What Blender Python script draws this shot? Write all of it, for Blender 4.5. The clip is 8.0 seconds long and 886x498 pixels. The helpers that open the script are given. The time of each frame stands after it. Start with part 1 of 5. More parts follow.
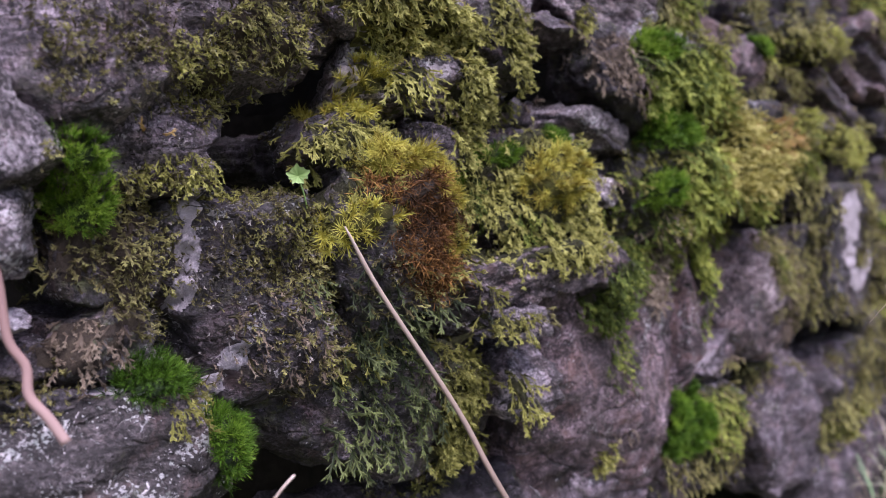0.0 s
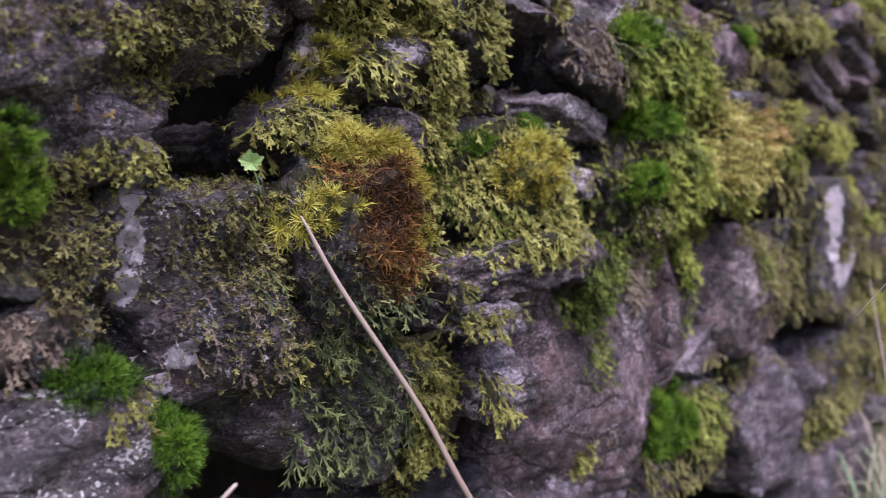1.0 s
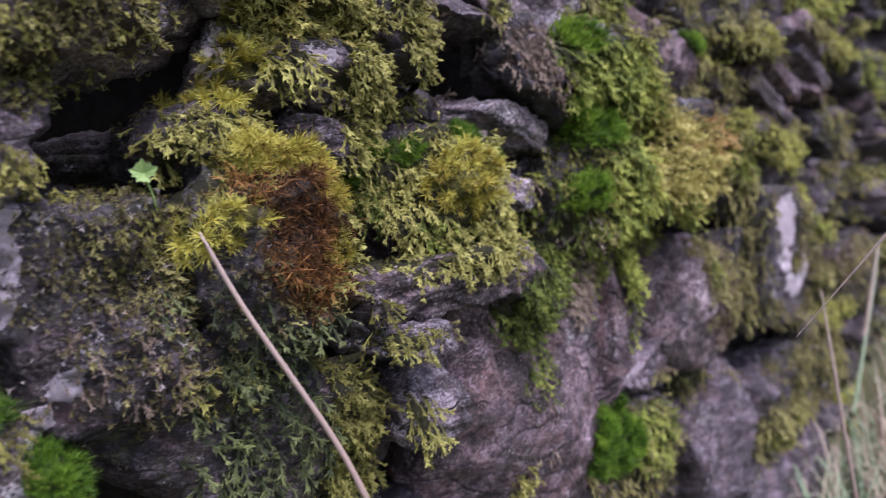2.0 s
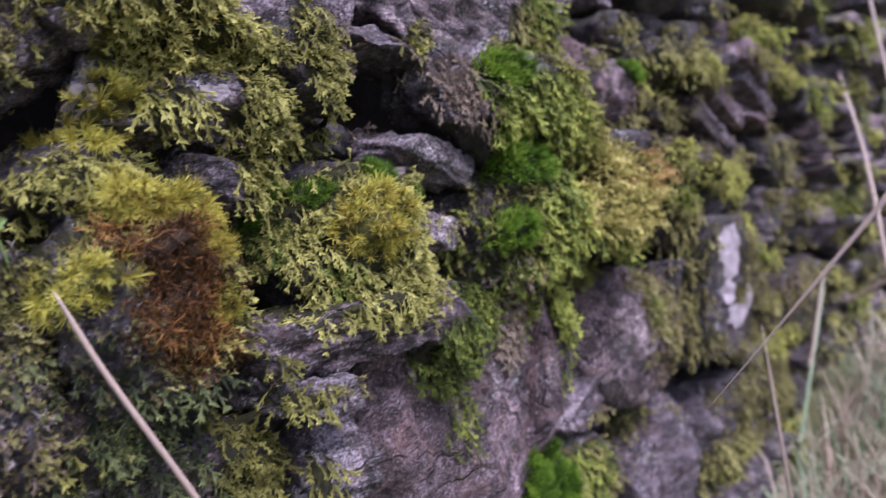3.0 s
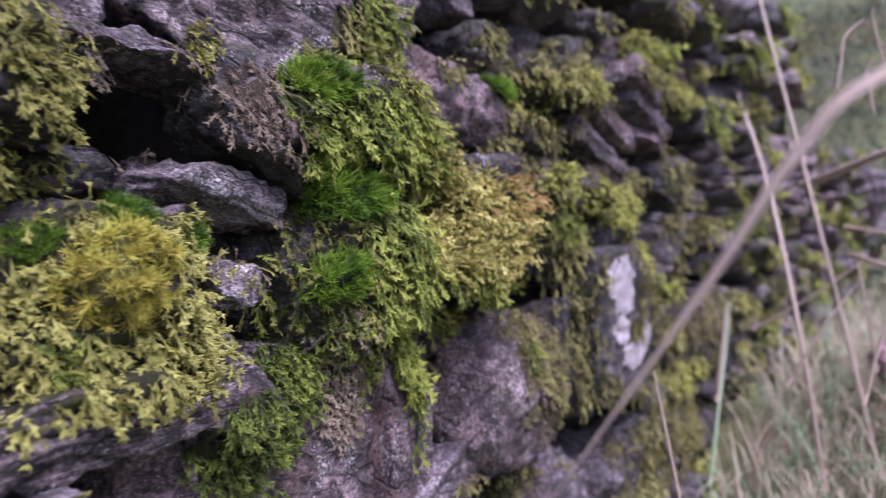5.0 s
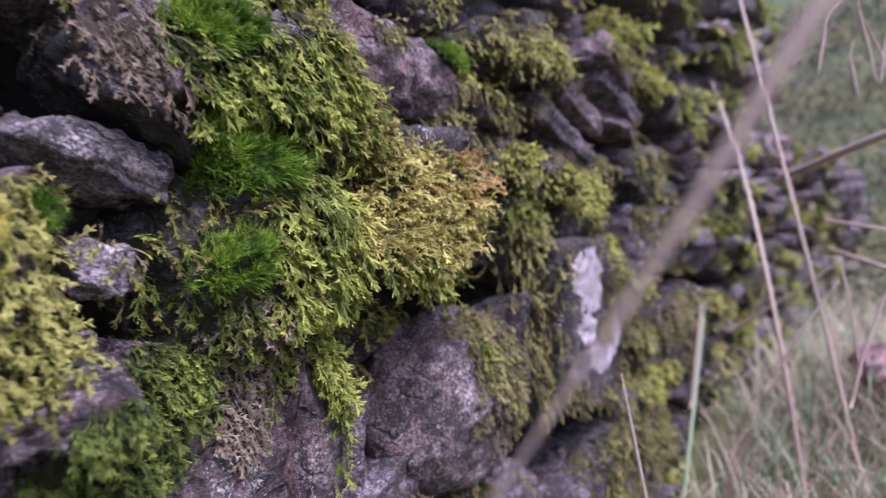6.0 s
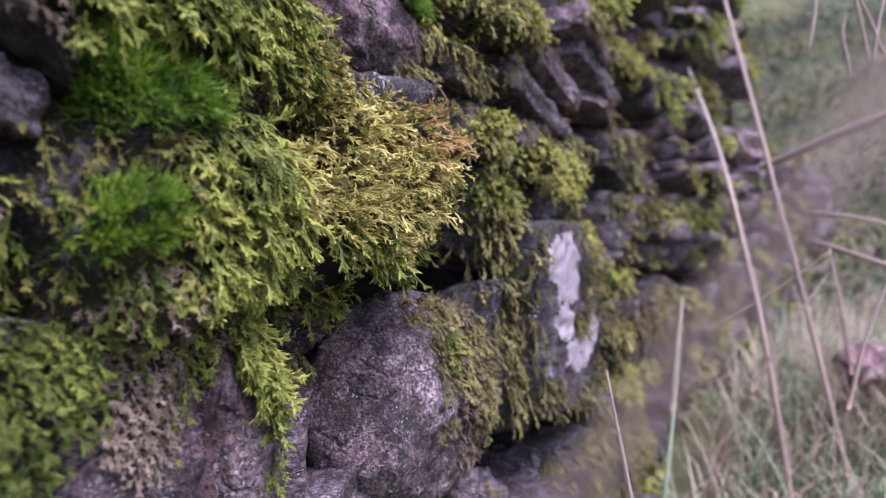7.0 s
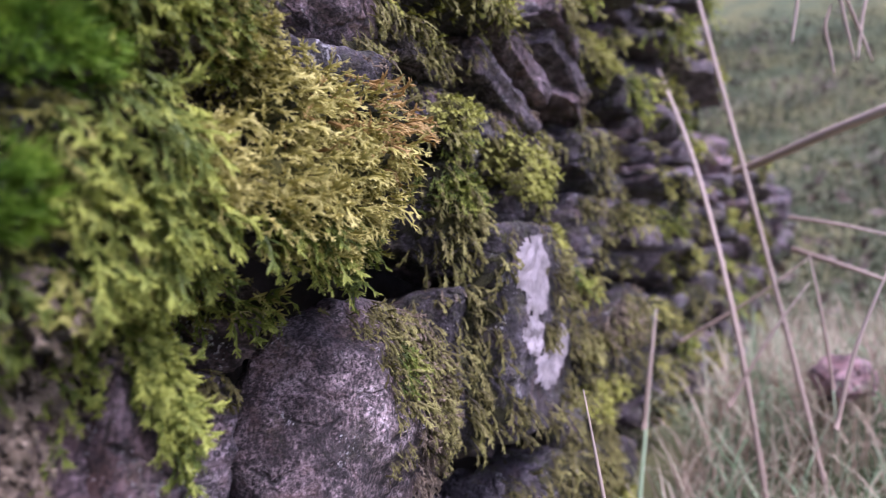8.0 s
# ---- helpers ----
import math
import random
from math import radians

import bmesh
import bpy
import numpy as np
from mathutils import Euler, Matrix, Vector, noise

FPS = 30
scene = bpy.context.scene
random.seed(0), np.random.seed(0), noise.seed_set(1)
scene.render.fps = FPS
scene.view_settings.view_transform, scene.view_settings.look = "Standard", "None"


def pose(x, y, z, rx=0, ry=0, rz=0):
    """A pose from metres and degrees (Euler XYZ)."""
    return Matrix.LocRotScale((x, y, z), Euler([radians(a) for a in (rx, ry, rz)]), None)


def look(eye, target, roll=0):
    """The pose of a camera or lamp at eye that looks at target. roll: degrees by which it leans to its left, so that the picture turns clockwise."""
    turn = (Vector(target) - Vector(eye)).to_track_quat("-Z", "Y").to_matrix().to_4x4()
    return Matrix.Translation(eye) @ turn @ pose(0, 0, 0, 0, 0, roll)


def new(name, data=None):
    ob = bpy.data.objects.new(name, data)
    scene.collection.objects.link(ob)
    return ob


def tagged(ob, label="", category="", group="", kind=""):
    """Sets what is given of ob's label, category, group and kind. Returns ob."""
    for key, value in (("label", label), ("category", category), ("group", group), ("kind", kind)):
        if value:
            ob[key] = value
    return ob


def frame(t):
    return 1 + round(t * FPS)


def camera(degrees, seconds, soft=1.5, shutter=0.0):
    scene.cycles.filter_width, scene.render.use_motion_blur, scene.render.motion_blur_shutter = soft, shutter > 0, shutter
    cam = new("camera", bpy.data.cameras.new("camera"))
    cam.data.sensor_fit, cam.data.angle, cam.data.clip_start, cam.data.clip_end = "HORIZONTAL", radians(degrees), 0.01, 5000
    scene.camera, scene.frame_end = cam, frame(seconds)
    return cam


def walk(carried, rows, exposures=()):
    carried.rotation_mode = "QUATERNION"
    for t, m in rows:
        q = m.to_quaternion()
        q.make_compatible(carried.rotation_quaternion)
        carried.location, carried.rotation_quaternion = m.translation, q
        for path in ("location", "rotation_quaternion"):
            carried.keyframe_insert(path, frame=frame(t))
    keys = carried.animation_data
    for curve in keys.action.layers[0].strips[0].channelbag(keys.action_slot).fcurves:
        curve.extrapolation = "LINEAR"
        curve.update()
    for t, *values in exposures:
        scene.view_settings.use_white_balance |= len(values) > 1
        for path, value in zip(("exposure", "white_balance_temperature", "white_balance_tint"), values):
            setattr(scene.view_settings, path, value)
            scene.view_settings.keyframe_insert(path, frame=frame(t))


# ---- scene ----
cam = camera(58.0, 8.0, soft=0.9, shutter=0.5)
PATH = [
    (0, (0.013, -0.046, 0.541), (-0.017, 1.95, 0.415), -1.2),
    (0.5, (0.017, -0.033, 0.538), (-0.001, 1.962, 0.407), -1.1),
    (1, (0.027, -0.015, 0.535), (0.032, 1.98, 0.402), -1.1),
    (2.5, (0.08, 0.043, 0.546), (0.212, 2.036, 0.443), -1.1),
    (3, (0.103, 0.062, 0.56), (0.277, 2.052, 0.475), -0.9),
    (3.5, (0.124, 0.079, 0.576), (0.345, 2.066, 0.513), -0.9),
    (4, (0.15, 0.104, 0.583), (0.417, 2.085, 0.539), -1.2),
    (4.5, (0.177, 0.143, 0.576), (0.488, 2.119, 0.548), -1.9),
    (5, (0.209, 0.187, 0.57), (0.555, 2.157, 0.549), -2.3),
    (6.5, (0.275, 0.337, 0.537), (0.722, 2.287, 0.533), -2.1),
    (7, (0.284, 0.39, 0.523), (0.781, 2.327, 0.528), -1.9),
    (7.5, (0.296, 0.431, 0.52), (0.834, 2.357, 0.524), -1.2),
    (8, (0.31, 0.475, 0.517), (0.902, 2.385, 0.544), -1.6),
]
walk(cam, [(t, look(eye, target, roll)) for t, eye, target, roll in PATH], ((0.0, 0.23, 5680.0, 31.0), (4.0, 0.35, 5480.0, 34.0), (8.0, 0.41, 5500.0, 38.0)))

# the lens's aperture, as on a small camera
cam.data.dof.use_dof = True
cam.data.dof.focus_distance = 0.54
cam.data.dof.aperture_fstop = 5.6
scene.view_settings.exposure = 0.0

# ---- light: an overcast sky ----
world = bpy.data.worlds.new("sky")
scene.world = world
world.use_nodes = True
wn = world.node_tree
sky = wn.nodes.new("ShaderNodeTexSky")
sky.sky_type = "NISHITA"
sky.sun_disc = False
sky.sun_elevation = radians(57)
sky.sun_rotation = radians(150)
sky.dust_density = 4.0
sky.air_density = 1.0
wn.links.new(sky.outputs[0], wn.nodes["Background"].inputs[0])
wn.nodes["Background"].inputs[1].default_value = 0.15
sun_data = bpy.data.lights.new("sun", "SUN")
sun_data.energy = 4.1
sun_data.angle = radians(30)
sun_data.color = (1.0, 0.95, 0.9)
sun = new("sun", sun_data)
sun.matrix_world = look((1.0, -2.2, 4.6), (0, 0, 0))


# ---- the wall's own axes: u along it, z up, n out of its face ----
ROOT = Vector((0.0, 0.62, 0.0))
ALONG = Vector((1, 1, 0)).normalized()
OUT = Vector((1, -1, 0)).normalized()
UP = Vector((0, 0, 1))


def at(u, z, n):
    return ROOT + ALONG * u + OUT * n + UP * z


def ground_z(x, y):
    """Height of the ground: nearly level beside the wall, rising to a hillside ahead."""
    u = (x + y - 0.62) / math.sqrt(2)
    n = (x - y + 0.62) / math.sqrt(2)
    s = max(0.0, min(1.0, (u - 0.9) / 0.9))
    rise = 0.2 * s * s * (3 - 2 * s) + 0.05 * max(u - 1.8, 0.0)
    rise += 0.07 * math.exp(-((u - 1.65) ** 2 + (n - 0.4) ** 2) / 0.06)
    d = max(0.0, u - 3.2)
    far = 0.46 * (d - 1.2 * (1 - math.exp(-d / 1.2)))
    far = min(far, 14 + 0.03 * far)
    bumps = 0.03 * noise.noise(Vector((x * 2.3, y * 2.3, 1.0))) + 0.012 * noise.noise(Vector((x * 9, y * 9, 4.0)))
    bank = max(0.0, min(1.0, (-0.42 - n) / 0.5)) * max(0.0, min(1.0, (2.6 - u) / 0.5)) * max(0.0, min(1.0, (u + 1.9) / 0.5))
    rise += 0.85 * bank * bank * (3 - 2 * bank)
    return -0.03 + rise + far + bumps * (1 + 0.5 * d) + 0.04 * max(0.0, min(n, 3.0))


# ---- materials ----
def node_material(name):
    mat = bpy.data.materials.new(name)
    mat.use_nodes = True
    nt = mat.node_tree
    return mat, nt, nt.nodes["Principled BSDF"]


def add(nt, kind, **inputs):
    node = nt.nodes.new(kind)
    for key, value in inputs.items():
        socket = node.inputs[key.replace("_", " ")]
        if isinstance(value, bpy.types.NodeSocket):
            nt.links.new(value, socket)
        else:
            socket.default_value = value
    return node


def noise_tex(nt, coord, scale, detail=6.0, rough=0.6, distort=0.0):
    n = add(nt, "ShaderNodeTexNoise", Vector=coord, Scale=scale, Detail=detail, Roughness=rough, Distortion=distort)
    return n.outputs["Fac"]


def ramp(nt, fac, stops):
    node = nt.nodes.new("ShaderNodeValToRGB")
    node.color_ramp.elements[0].position, node.color_ramp.elements[0].color = stops[0][0], (*stops[0][1], 1)
    node.color_ramp.elements[1].position, node.color_ramp.elements[1].color = stops[-1][0], (*stops[-1][1], 1)
    for pos, col in stops[1:-1]:
        node.color_ramp.elements.new(pos).color = (*col, 1)
    nt.links.new(fac, node.inputs[0])
    return node.outputs[0]


def mix(nt, fac, a, b, mode="MIX"):
    node = nt.nodes.new("ShaderNodeMix")
    node.data_type, node.blend_type = "RGBA", mode
    for socket, value in ((node.inputs[0], fac), (node.inputs[6], a), (node.inputs[7], b)):
        if isinstance(value, bpy.types.NodeSocket):
            nt.links.new(value, socket)
        else:
            socket.default_value = value if isinstance(value, float) else (*value, 1)
    return node.outputs[2]


def maths(nt, op, a, b):
    node = nt.nodes.new("ShaderNodeMath")
    node.operation = op
    for socket, value in zip(node.inputs, (a, b)):
        if isinstance(value, bpy.types.NodeSocket):
            nt.links.new(value, socket)
        else:
            socket.default_value = value
    return node.outputs[0]


def stretched(nt, coord, sx, sy, sz):
    node = add(nt, "ShaderNodeMapping", Vector=coord)
    node.inputs["Scale"].default_value = (sx, sy, sz)
    return node.outputs[0]


def stone_material(name, dark, mid, light, lichen, algae, strata=0.4, speck=0.3, dirt=0.75, warmth=0.5):
    """Rough stone: two tones in drifts, fine grain, pale crusty lichen, a green algae film, and layered relief."""
    mat, nt, shade = node_material(name)
    co = nt.nodes.new("ShaderNodeTexCoord").outputs["Object"]
    info = nt.nodes.new("ShaderNodeObjectInfo")
    shift = add(nt, "ShaderNodeVectorMath")
    shift.operation = "ADD"
    nt.links.new(co, shift.inputs[0])
    jump = maths(nt, "MULTIPLY", info.outputs["Random"], 37.0)
    nt.links.new(jump, shift.inputs[1])
    co = shift.outputs[0]
    broad = noise_tex(nt, co, 18, 5, 0.65, 0.4)
    blotch = noise_tex(nt, co, 75, 5, 0.7, 0.3)
    layers = noise_tex(nt, stretched(nt, co, 22, 22, 120), 1.5, 6, 0.7, 0.6)
    grain = noise_tex(nt, co, 380, 4, 0.75)
    tone = maths(nt, "ADD", maths(nt, "MULTIPLY", maths(nt, "ADD", maths(nt, "MULTIPLY", broad, 0.5), maths(nt, "MULTIPLY", blotch, 0.5)), 1 - strata * 0.75), maths(nt, "MULTIPLY", layers, strata * 0.75))
    col = ramp(nt, tone, [(0.41, dark), (0.5, mid), (0.6, light)])
    col = mix(nt, speck + 0.25, col, ramp(nt, grain, [(0.4, (0.02, 0.02, 0.022)), (0.5, (0.5, 0.5, 0.5)), (0.6, (0.97, 0.95, 0.97))]), "OVERLAY")
    # rusty and pinkish drifts
    rust = ramp(nt, noise_tex(nt, co, 26, 4, 0.6, 0.8), [(0.5, (0, 0, 0)), (0.68, (1, 1, 1))])
    col = mix(nt, maths(nt, "MULTIPLY", rust, warmth), col, mix(nt, 0.5, col, (0.36, 0.2, 0.17)))
    # green algae film
    film = ramp(nt, noise_tex(nt, co, 34, 6, 0.7, 0.4), [(0.6 - 0.25 * algae, (0, 0, 0)), (0.74 - 0.2 * algae, (1, 1, 1))])
    col = mix(nt, maths(nt, "MULTIPLY", film, min(0.85, 0.35 + algae)), col, ramp(nt, noise_tex(nt, co, 160, 4), [(0.35, (0.03, 0.036, 0.014)), (0.65, (0.14, 0.155, 0.05))]))
    # hairline fractures along the bedding
    bent = add(nt, "ShaderNodeVectorMath")
    bent.operation = "MULTIPLY_ADD"
    nt.links.new(add(nt, "ShaderNodeTexNoise", Vector=co, Scale=30.0, Detail=4.0).outputs["Color"], bent.inputs[0])
    bent.inputs[1].default_value = (0.03, 0.03, 0.03)
    nt.links.new(co, bent.inputs[2])
    cells = add(nt, "ShaderNodeTexVoronoi", Vector=stretched(nt, bent.outputs[0], 14, 14, 30), Scale=1.0)
    cells.feature = "DISTANCE_TO_EDGE"
    cracks = ramp(nt, cells.outputs["Distance"], [(0.012, (1, 1, 1)), (0.045, (0, 0, 0))])
    cracks = maths(nt, "MULTIPLY", cracks, ramp(nt, noise_tex(nt, co, 22, 3), [(0.45, (0, 0, 0)), (0.6, (1, 1, 1))]))
    col = mix(nt, maths(nt, "MULTIPLY", cracks, 0.8), col, (0.02, 0.017, 0.017))
    # dark crumbs of dirt and black lichen, in swarms
    crumb = maths(nt, "ADD", maths(nt, "MULTIPLY", noise_tex(nt, co, 330, 3, 0.6, 0.5), 0.6), maths(nt, "MULTIPLY", noise_tex(nt, co, 48, 3, 0.6), 0.4))
    crumbs = ramp(nt, crumb, [(0.5, (0, 0, 0)), (0.55, (1, 1, 1))])
    col = mix(nt, maths(nt, "MULTIPLY", crumbs, dirt), col, (0.022, 0.019, 0.018))
    soot = ramp(nt, noise_tex(nt, co, 15, 6, 0.7, 0.6), [(0.46, (0, 0, 0)), (0.6, (1, 1, 1))])
    col = mix(nt, maths(nt, "MULTIPLY", soot, 0.75 * dirt), col, mix(nt, 0.8, col, (0.035, 0.029, 0.03), "MIX"))
    crust_at = maths(nt, "ADD", maths(nt, "MULTIPLY", noise_tex(nt, co, 30, 3, 0.6), 0.5), maths(nt, "MULTIPLY", noise_tex(nt, co, 360, 3, 0.6), 0.5))
    edge = 0.635 - 0.11 * lichen
    crust = ramp(nt, crust_at, [(edge, (0, 0, 0)), (edge + 0.025, (1, 1, 1))])
    col = mix(nt, maths(nt, "MULTIPLY", crust, 0.85), col, ramp(nt, noise_tex(nt, co, 120, 3), [(0.35, (0.4, 0.44, 0.41)), (0.65, (0.74, 0.7, 0.72))]))
    bright = maths(nt, "ADD", maths(nt, "MULTIPLY", info.outputs["Random"], 0.5), 0.75)
    hsv = add(nt, "ShaderNodeHueSaturation", Color=col, Value=bright)
    nt.links.new(hsv.outputs[0], shade.inputs["Base Color"])
    shade.inputs["Roughness"].default_value = 0.72
    nt.links.new(ramp(nt, grain, [(0.3, (0.5, 0.5, 0.5)), (0.7, (0.9, 0.9, 0.9))]), shade.inputs["Roughness"])
    ridges = nt.nodes.new("ShaderNodeTexNoise")
    ridges.noise_type = "RIDGED_MULTIFRACTAL"
    nt.links.new(stretched(nt, co, 1, 1, 1.7), ridges.inputs["Vector"])
    ridges.inputs["Scale"].default_value = 30
    ridges.inputs["Detail"].default_value = 7
    height = maths(nt, "ADD", maths(nt, "MULTIPLY", layers, 0.7 * strata + 0.1), maths(nt, "MULTIPLY", ridges.outputs["Fac"], 0.16))
    height = maths(nt, "ADD", height, maths(nt, "MULTIPLY", noise_tex(nt, co, 110, 8, 0.7), 0.45))
    height = maths(nt, "ADD", height, maths(nt, "MULTIPLY", cracks, -0.5))
    height = maths(nt, "ADD", height, maths(nt, "MULTIPLY", grain, 0.25 if speck < 0.5 else 0.7))
    height = maths(nt, "ADD", height, maths(nt, "MULTIPLY", crust, 0.12))
    height = maths(nt, "ADD", height, maths(nt, "MULTIPLY", crumbs, 0.16))
    bump = add(nt, "ShaderNodeBump", Height=height, Strength=1.0, Distance=0.0085)
    nt.links.new(bump.outputs[0], shade.inputs["Normal"])
    return mat


STONE = {
    "slate": stone_material("purple_grey_slate", (0.048, 0.039, 0.044), (0.21, 0.173, 0.198), (0.47, 0.405, 0.445), 0.3, 0.22, 0.55),
    "dark": stone_material("damp_dark_stone", (0.02, 0.017, 0.019), (0.085, 0.073, 0.086), (0.27, 0.236, 0.27), 0.25, 0.45),
    "pale": stone_material("pale_weathered_slate", (0.09, 0.076, 0.084), (0.28, 0.243, 0.265), (0.58, 0.52, 0.55), 0.4, 0.15, 0.65),
    "lichen": stone_material("lichen_speckled_slate", (0.03, 0.026, 0.026), (0.1, 0.086, 0.088), (0.23, 0.2, 0.205), 0.72, 0.15),
    "strata": stone_material("layered_slate", (0.05, 0.038, 0.042), (0.2, 0.158, 0.168), (0.46, 0.39, 0.4), 0.4, 0.2, 1.0),
    "warm": stone_material("rust_tinged_boulder", (0.05, 0.036, 0.04), (0.23, 0.166, 0.18), (0.5, 0.39, 0.43), 0.35, 0.2, 0.2, 0.3, 0.7, 0.95),
    "granite": stone_material("coarse_grained_stone", (0.075, 0.058, 0.06), (0.27, 0.21, 0.215), (0.56, 0.47, 0.48), 0.25, 0.15, 0.1, 0.6, 0.7, 0.8),
    "white": stone_material("white_weathered_stone", (0.35, 0.31, 0.34), (0.66, 0.61, 0.66), (0.85, 0.8, 0.84), 0.7, 0.0, 0.3, 0.3, 0.3),
}


def leaf_material(name, old, mid, fresh, through_light=0.18):
    """Moss and grass: tone per shoot, fresher towards the growing tips, thin enough to let light through. Moss bases
    also carry painted shade.
    """
    mat, nt, shade = node_material(name)
    tone = nt.nodes.new("ShaderNodeAttribute")
    tone.attribute_name = "tone"
    tip = nt.nodes.new("ShaderNodeAttribute")
    tip.attribute_name = "tip"
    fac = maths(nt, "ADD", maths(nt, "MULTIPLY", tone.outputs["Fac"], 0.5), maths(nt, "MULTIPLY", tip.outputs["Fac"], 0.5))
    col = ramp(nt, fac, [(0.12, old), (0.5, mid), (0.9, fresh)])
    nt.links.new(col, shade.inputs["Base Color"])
    shade.inputs["Roughness"].default_value = 0.55
    shade.inputs["Specular IOR Level"].default_value = 0.2
    trans = add(nt, "ShaderNodeBsdfTranslucent", Color=col)
    blend = add(nt, "ShaderNodeMixShader", Fac=through_light)
    nt.links.new(shade.outputs[0], blend.inputs[1])
    nt.links.new(trans.outputs[0], blend.inputs[2])
    nt.links.new(blend.outputs[0], nt.nodes["Material Output"].inputs[0])
    return mat


# first colour: old growth, darkened further to paint the shade deep between shoots
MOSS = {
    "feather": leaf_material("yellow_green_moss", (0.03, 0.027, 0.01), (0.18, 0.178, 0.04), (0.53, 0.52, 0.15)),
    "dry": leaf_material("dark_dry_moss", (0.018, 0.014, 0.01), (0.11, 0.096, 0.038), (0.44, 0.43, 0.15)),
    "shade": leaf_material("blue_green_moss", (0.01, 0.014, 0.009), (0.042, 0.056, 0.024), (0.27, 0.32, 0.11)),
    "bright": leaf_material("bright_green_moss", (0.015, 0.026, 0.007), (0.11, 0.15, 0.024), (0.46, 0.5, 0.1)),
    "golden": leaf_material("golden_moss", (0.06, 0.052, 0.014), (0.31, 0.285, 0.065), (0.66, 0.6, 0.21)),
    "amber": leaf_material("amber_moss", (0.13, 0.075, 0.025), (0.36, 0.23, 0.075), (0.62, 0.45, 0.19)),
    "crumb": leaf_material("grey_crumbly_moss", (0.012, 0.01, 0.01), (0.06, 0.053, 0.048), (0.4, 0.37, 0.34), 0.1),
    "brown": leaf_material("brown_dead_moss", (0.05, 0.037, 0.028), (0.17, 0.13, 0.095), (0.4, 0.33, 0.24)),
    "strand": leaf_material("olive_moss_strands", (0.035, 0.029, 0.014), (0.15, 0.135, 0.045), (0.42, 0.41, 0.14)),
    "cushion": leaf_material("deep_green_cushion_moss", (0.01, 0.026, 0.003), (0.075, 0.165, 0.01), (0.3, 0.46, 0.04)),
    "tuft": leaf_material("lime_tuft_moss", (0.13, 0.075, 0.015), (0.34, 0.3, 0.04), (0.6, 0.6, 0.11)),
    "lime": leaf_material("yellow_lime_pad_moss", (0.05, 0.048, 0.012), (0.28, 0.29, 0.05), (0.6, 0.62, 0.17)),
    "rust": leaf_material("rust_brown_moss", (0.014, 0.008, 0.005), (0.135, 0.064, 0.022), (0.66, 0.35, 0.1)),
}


def soil_material(name, a, b, c, drift=None):
    mat, nt, shade = node_material(name)
    co = nt.nodes.new("ShaderNodeTexCoord").outputs["Object"]
    col = ramp(nt, noise_tex(nt, co, 60, 8, 0.75), [(0.3, a), (0.5, b), (0.7, c)])
    if drift:
        col = mix(nt, ramp(nt, noise_tex(nt, co, 1.3, 4, 0.6), [(0.42, (0, 0, 0)), (0.58, (1, 1, 1))]), col, mix(nt, 0.7, col, drift))
    nt.links.new(col, shade.inputs["Base Color"])
    shade.inputs["Roughness"].default_value = 0.95
    bump = add(nt, "ShaderNodeBump", Height=noise_tex(nt, co, 220, 6, 0.8), Strength=1.0, Distance=0.004)
    nt.links.new(bump.outputs[0], shade.inputs["Normal"])
    return mat


# earth coloured near black so the gaps between stones read as deep shade
MAT_CORE = soil_material("gap_shaded_earth", (0.008, 0.007, 0.006), (0.02, 0.017, 0.015), (0.04, 0.035, 0.03))
# moss underlayers; green, brown and deep have the shade between shoots painted in
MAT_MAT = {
    "green": soil_material("shaded_moss_mat_green", (0.012, 0.012, 0.005), (0.035, 0.035, 0.011), (0.085, 0.088, 0.022)),
    "brown": soil_material("shaded_moss_mat_brown", (0.018, 0.013, 0.009), (0.05, 0.036, 0.024), (0.11, 0.085, 0.055)),
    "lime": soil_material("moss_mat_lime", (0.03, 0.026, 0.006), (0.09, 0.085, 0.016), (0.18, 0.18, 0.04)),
    "deep": soil_material("shaded_moss_mat_deep", (0.008, 0.016, 0.004), (0.02, 0.045, 0.008), (0.05, 0.09, 0.015)),
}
MAT_GROUND = soil_material("turf_and_litter", (0.045, 0.06, 0.028), (0.075, 0.1, 0.045), (0.12, 0.15, 0.07), (0.17, 0.16, 0.06))
MAT_BLADE = leaf_material("green_grass_blade", (0.16, 0.24, 0.12), (0.27, 0.38, 0.22), (0.42, 0.5, 0.34), 0.35)
MAT_STRAW = leaf_material("straw", (0.2, 0.14, 0.105), (0.42, 0.33, 0.27), (0.64, 0.54, 0.47), 0.1)
MAT_DRY_BLADE = leaf_material("dry_blade", (0.6, 0.49, 0.42), (0.76, 0.63, 0.55), (0.84, 0.72, 0.64), 0.6)
MAT_TWIG = leaf_material("twig_bark", (0.2, 0.12, 0.105), (0.34, 0.22, 0.2), (0.46, 0.33, 0.3), 0.0)
MAT_GRASS = leaf_material("grass", (0.5, 0.37, 0.29), (0.46, 0.39, 0.29), (0.36, 0.4, 0.26), 0.35)


# ---- mesh helpers ----
def part(name, bm, material, parent, label=""):
    me = bpy.data.meshes.new(name)
    bm.to_mesh(me)
    bm.free()
    me.materials.append(material)
    ob = new(name, me)
    ob.parent = parent
    return tagged(ob, label)


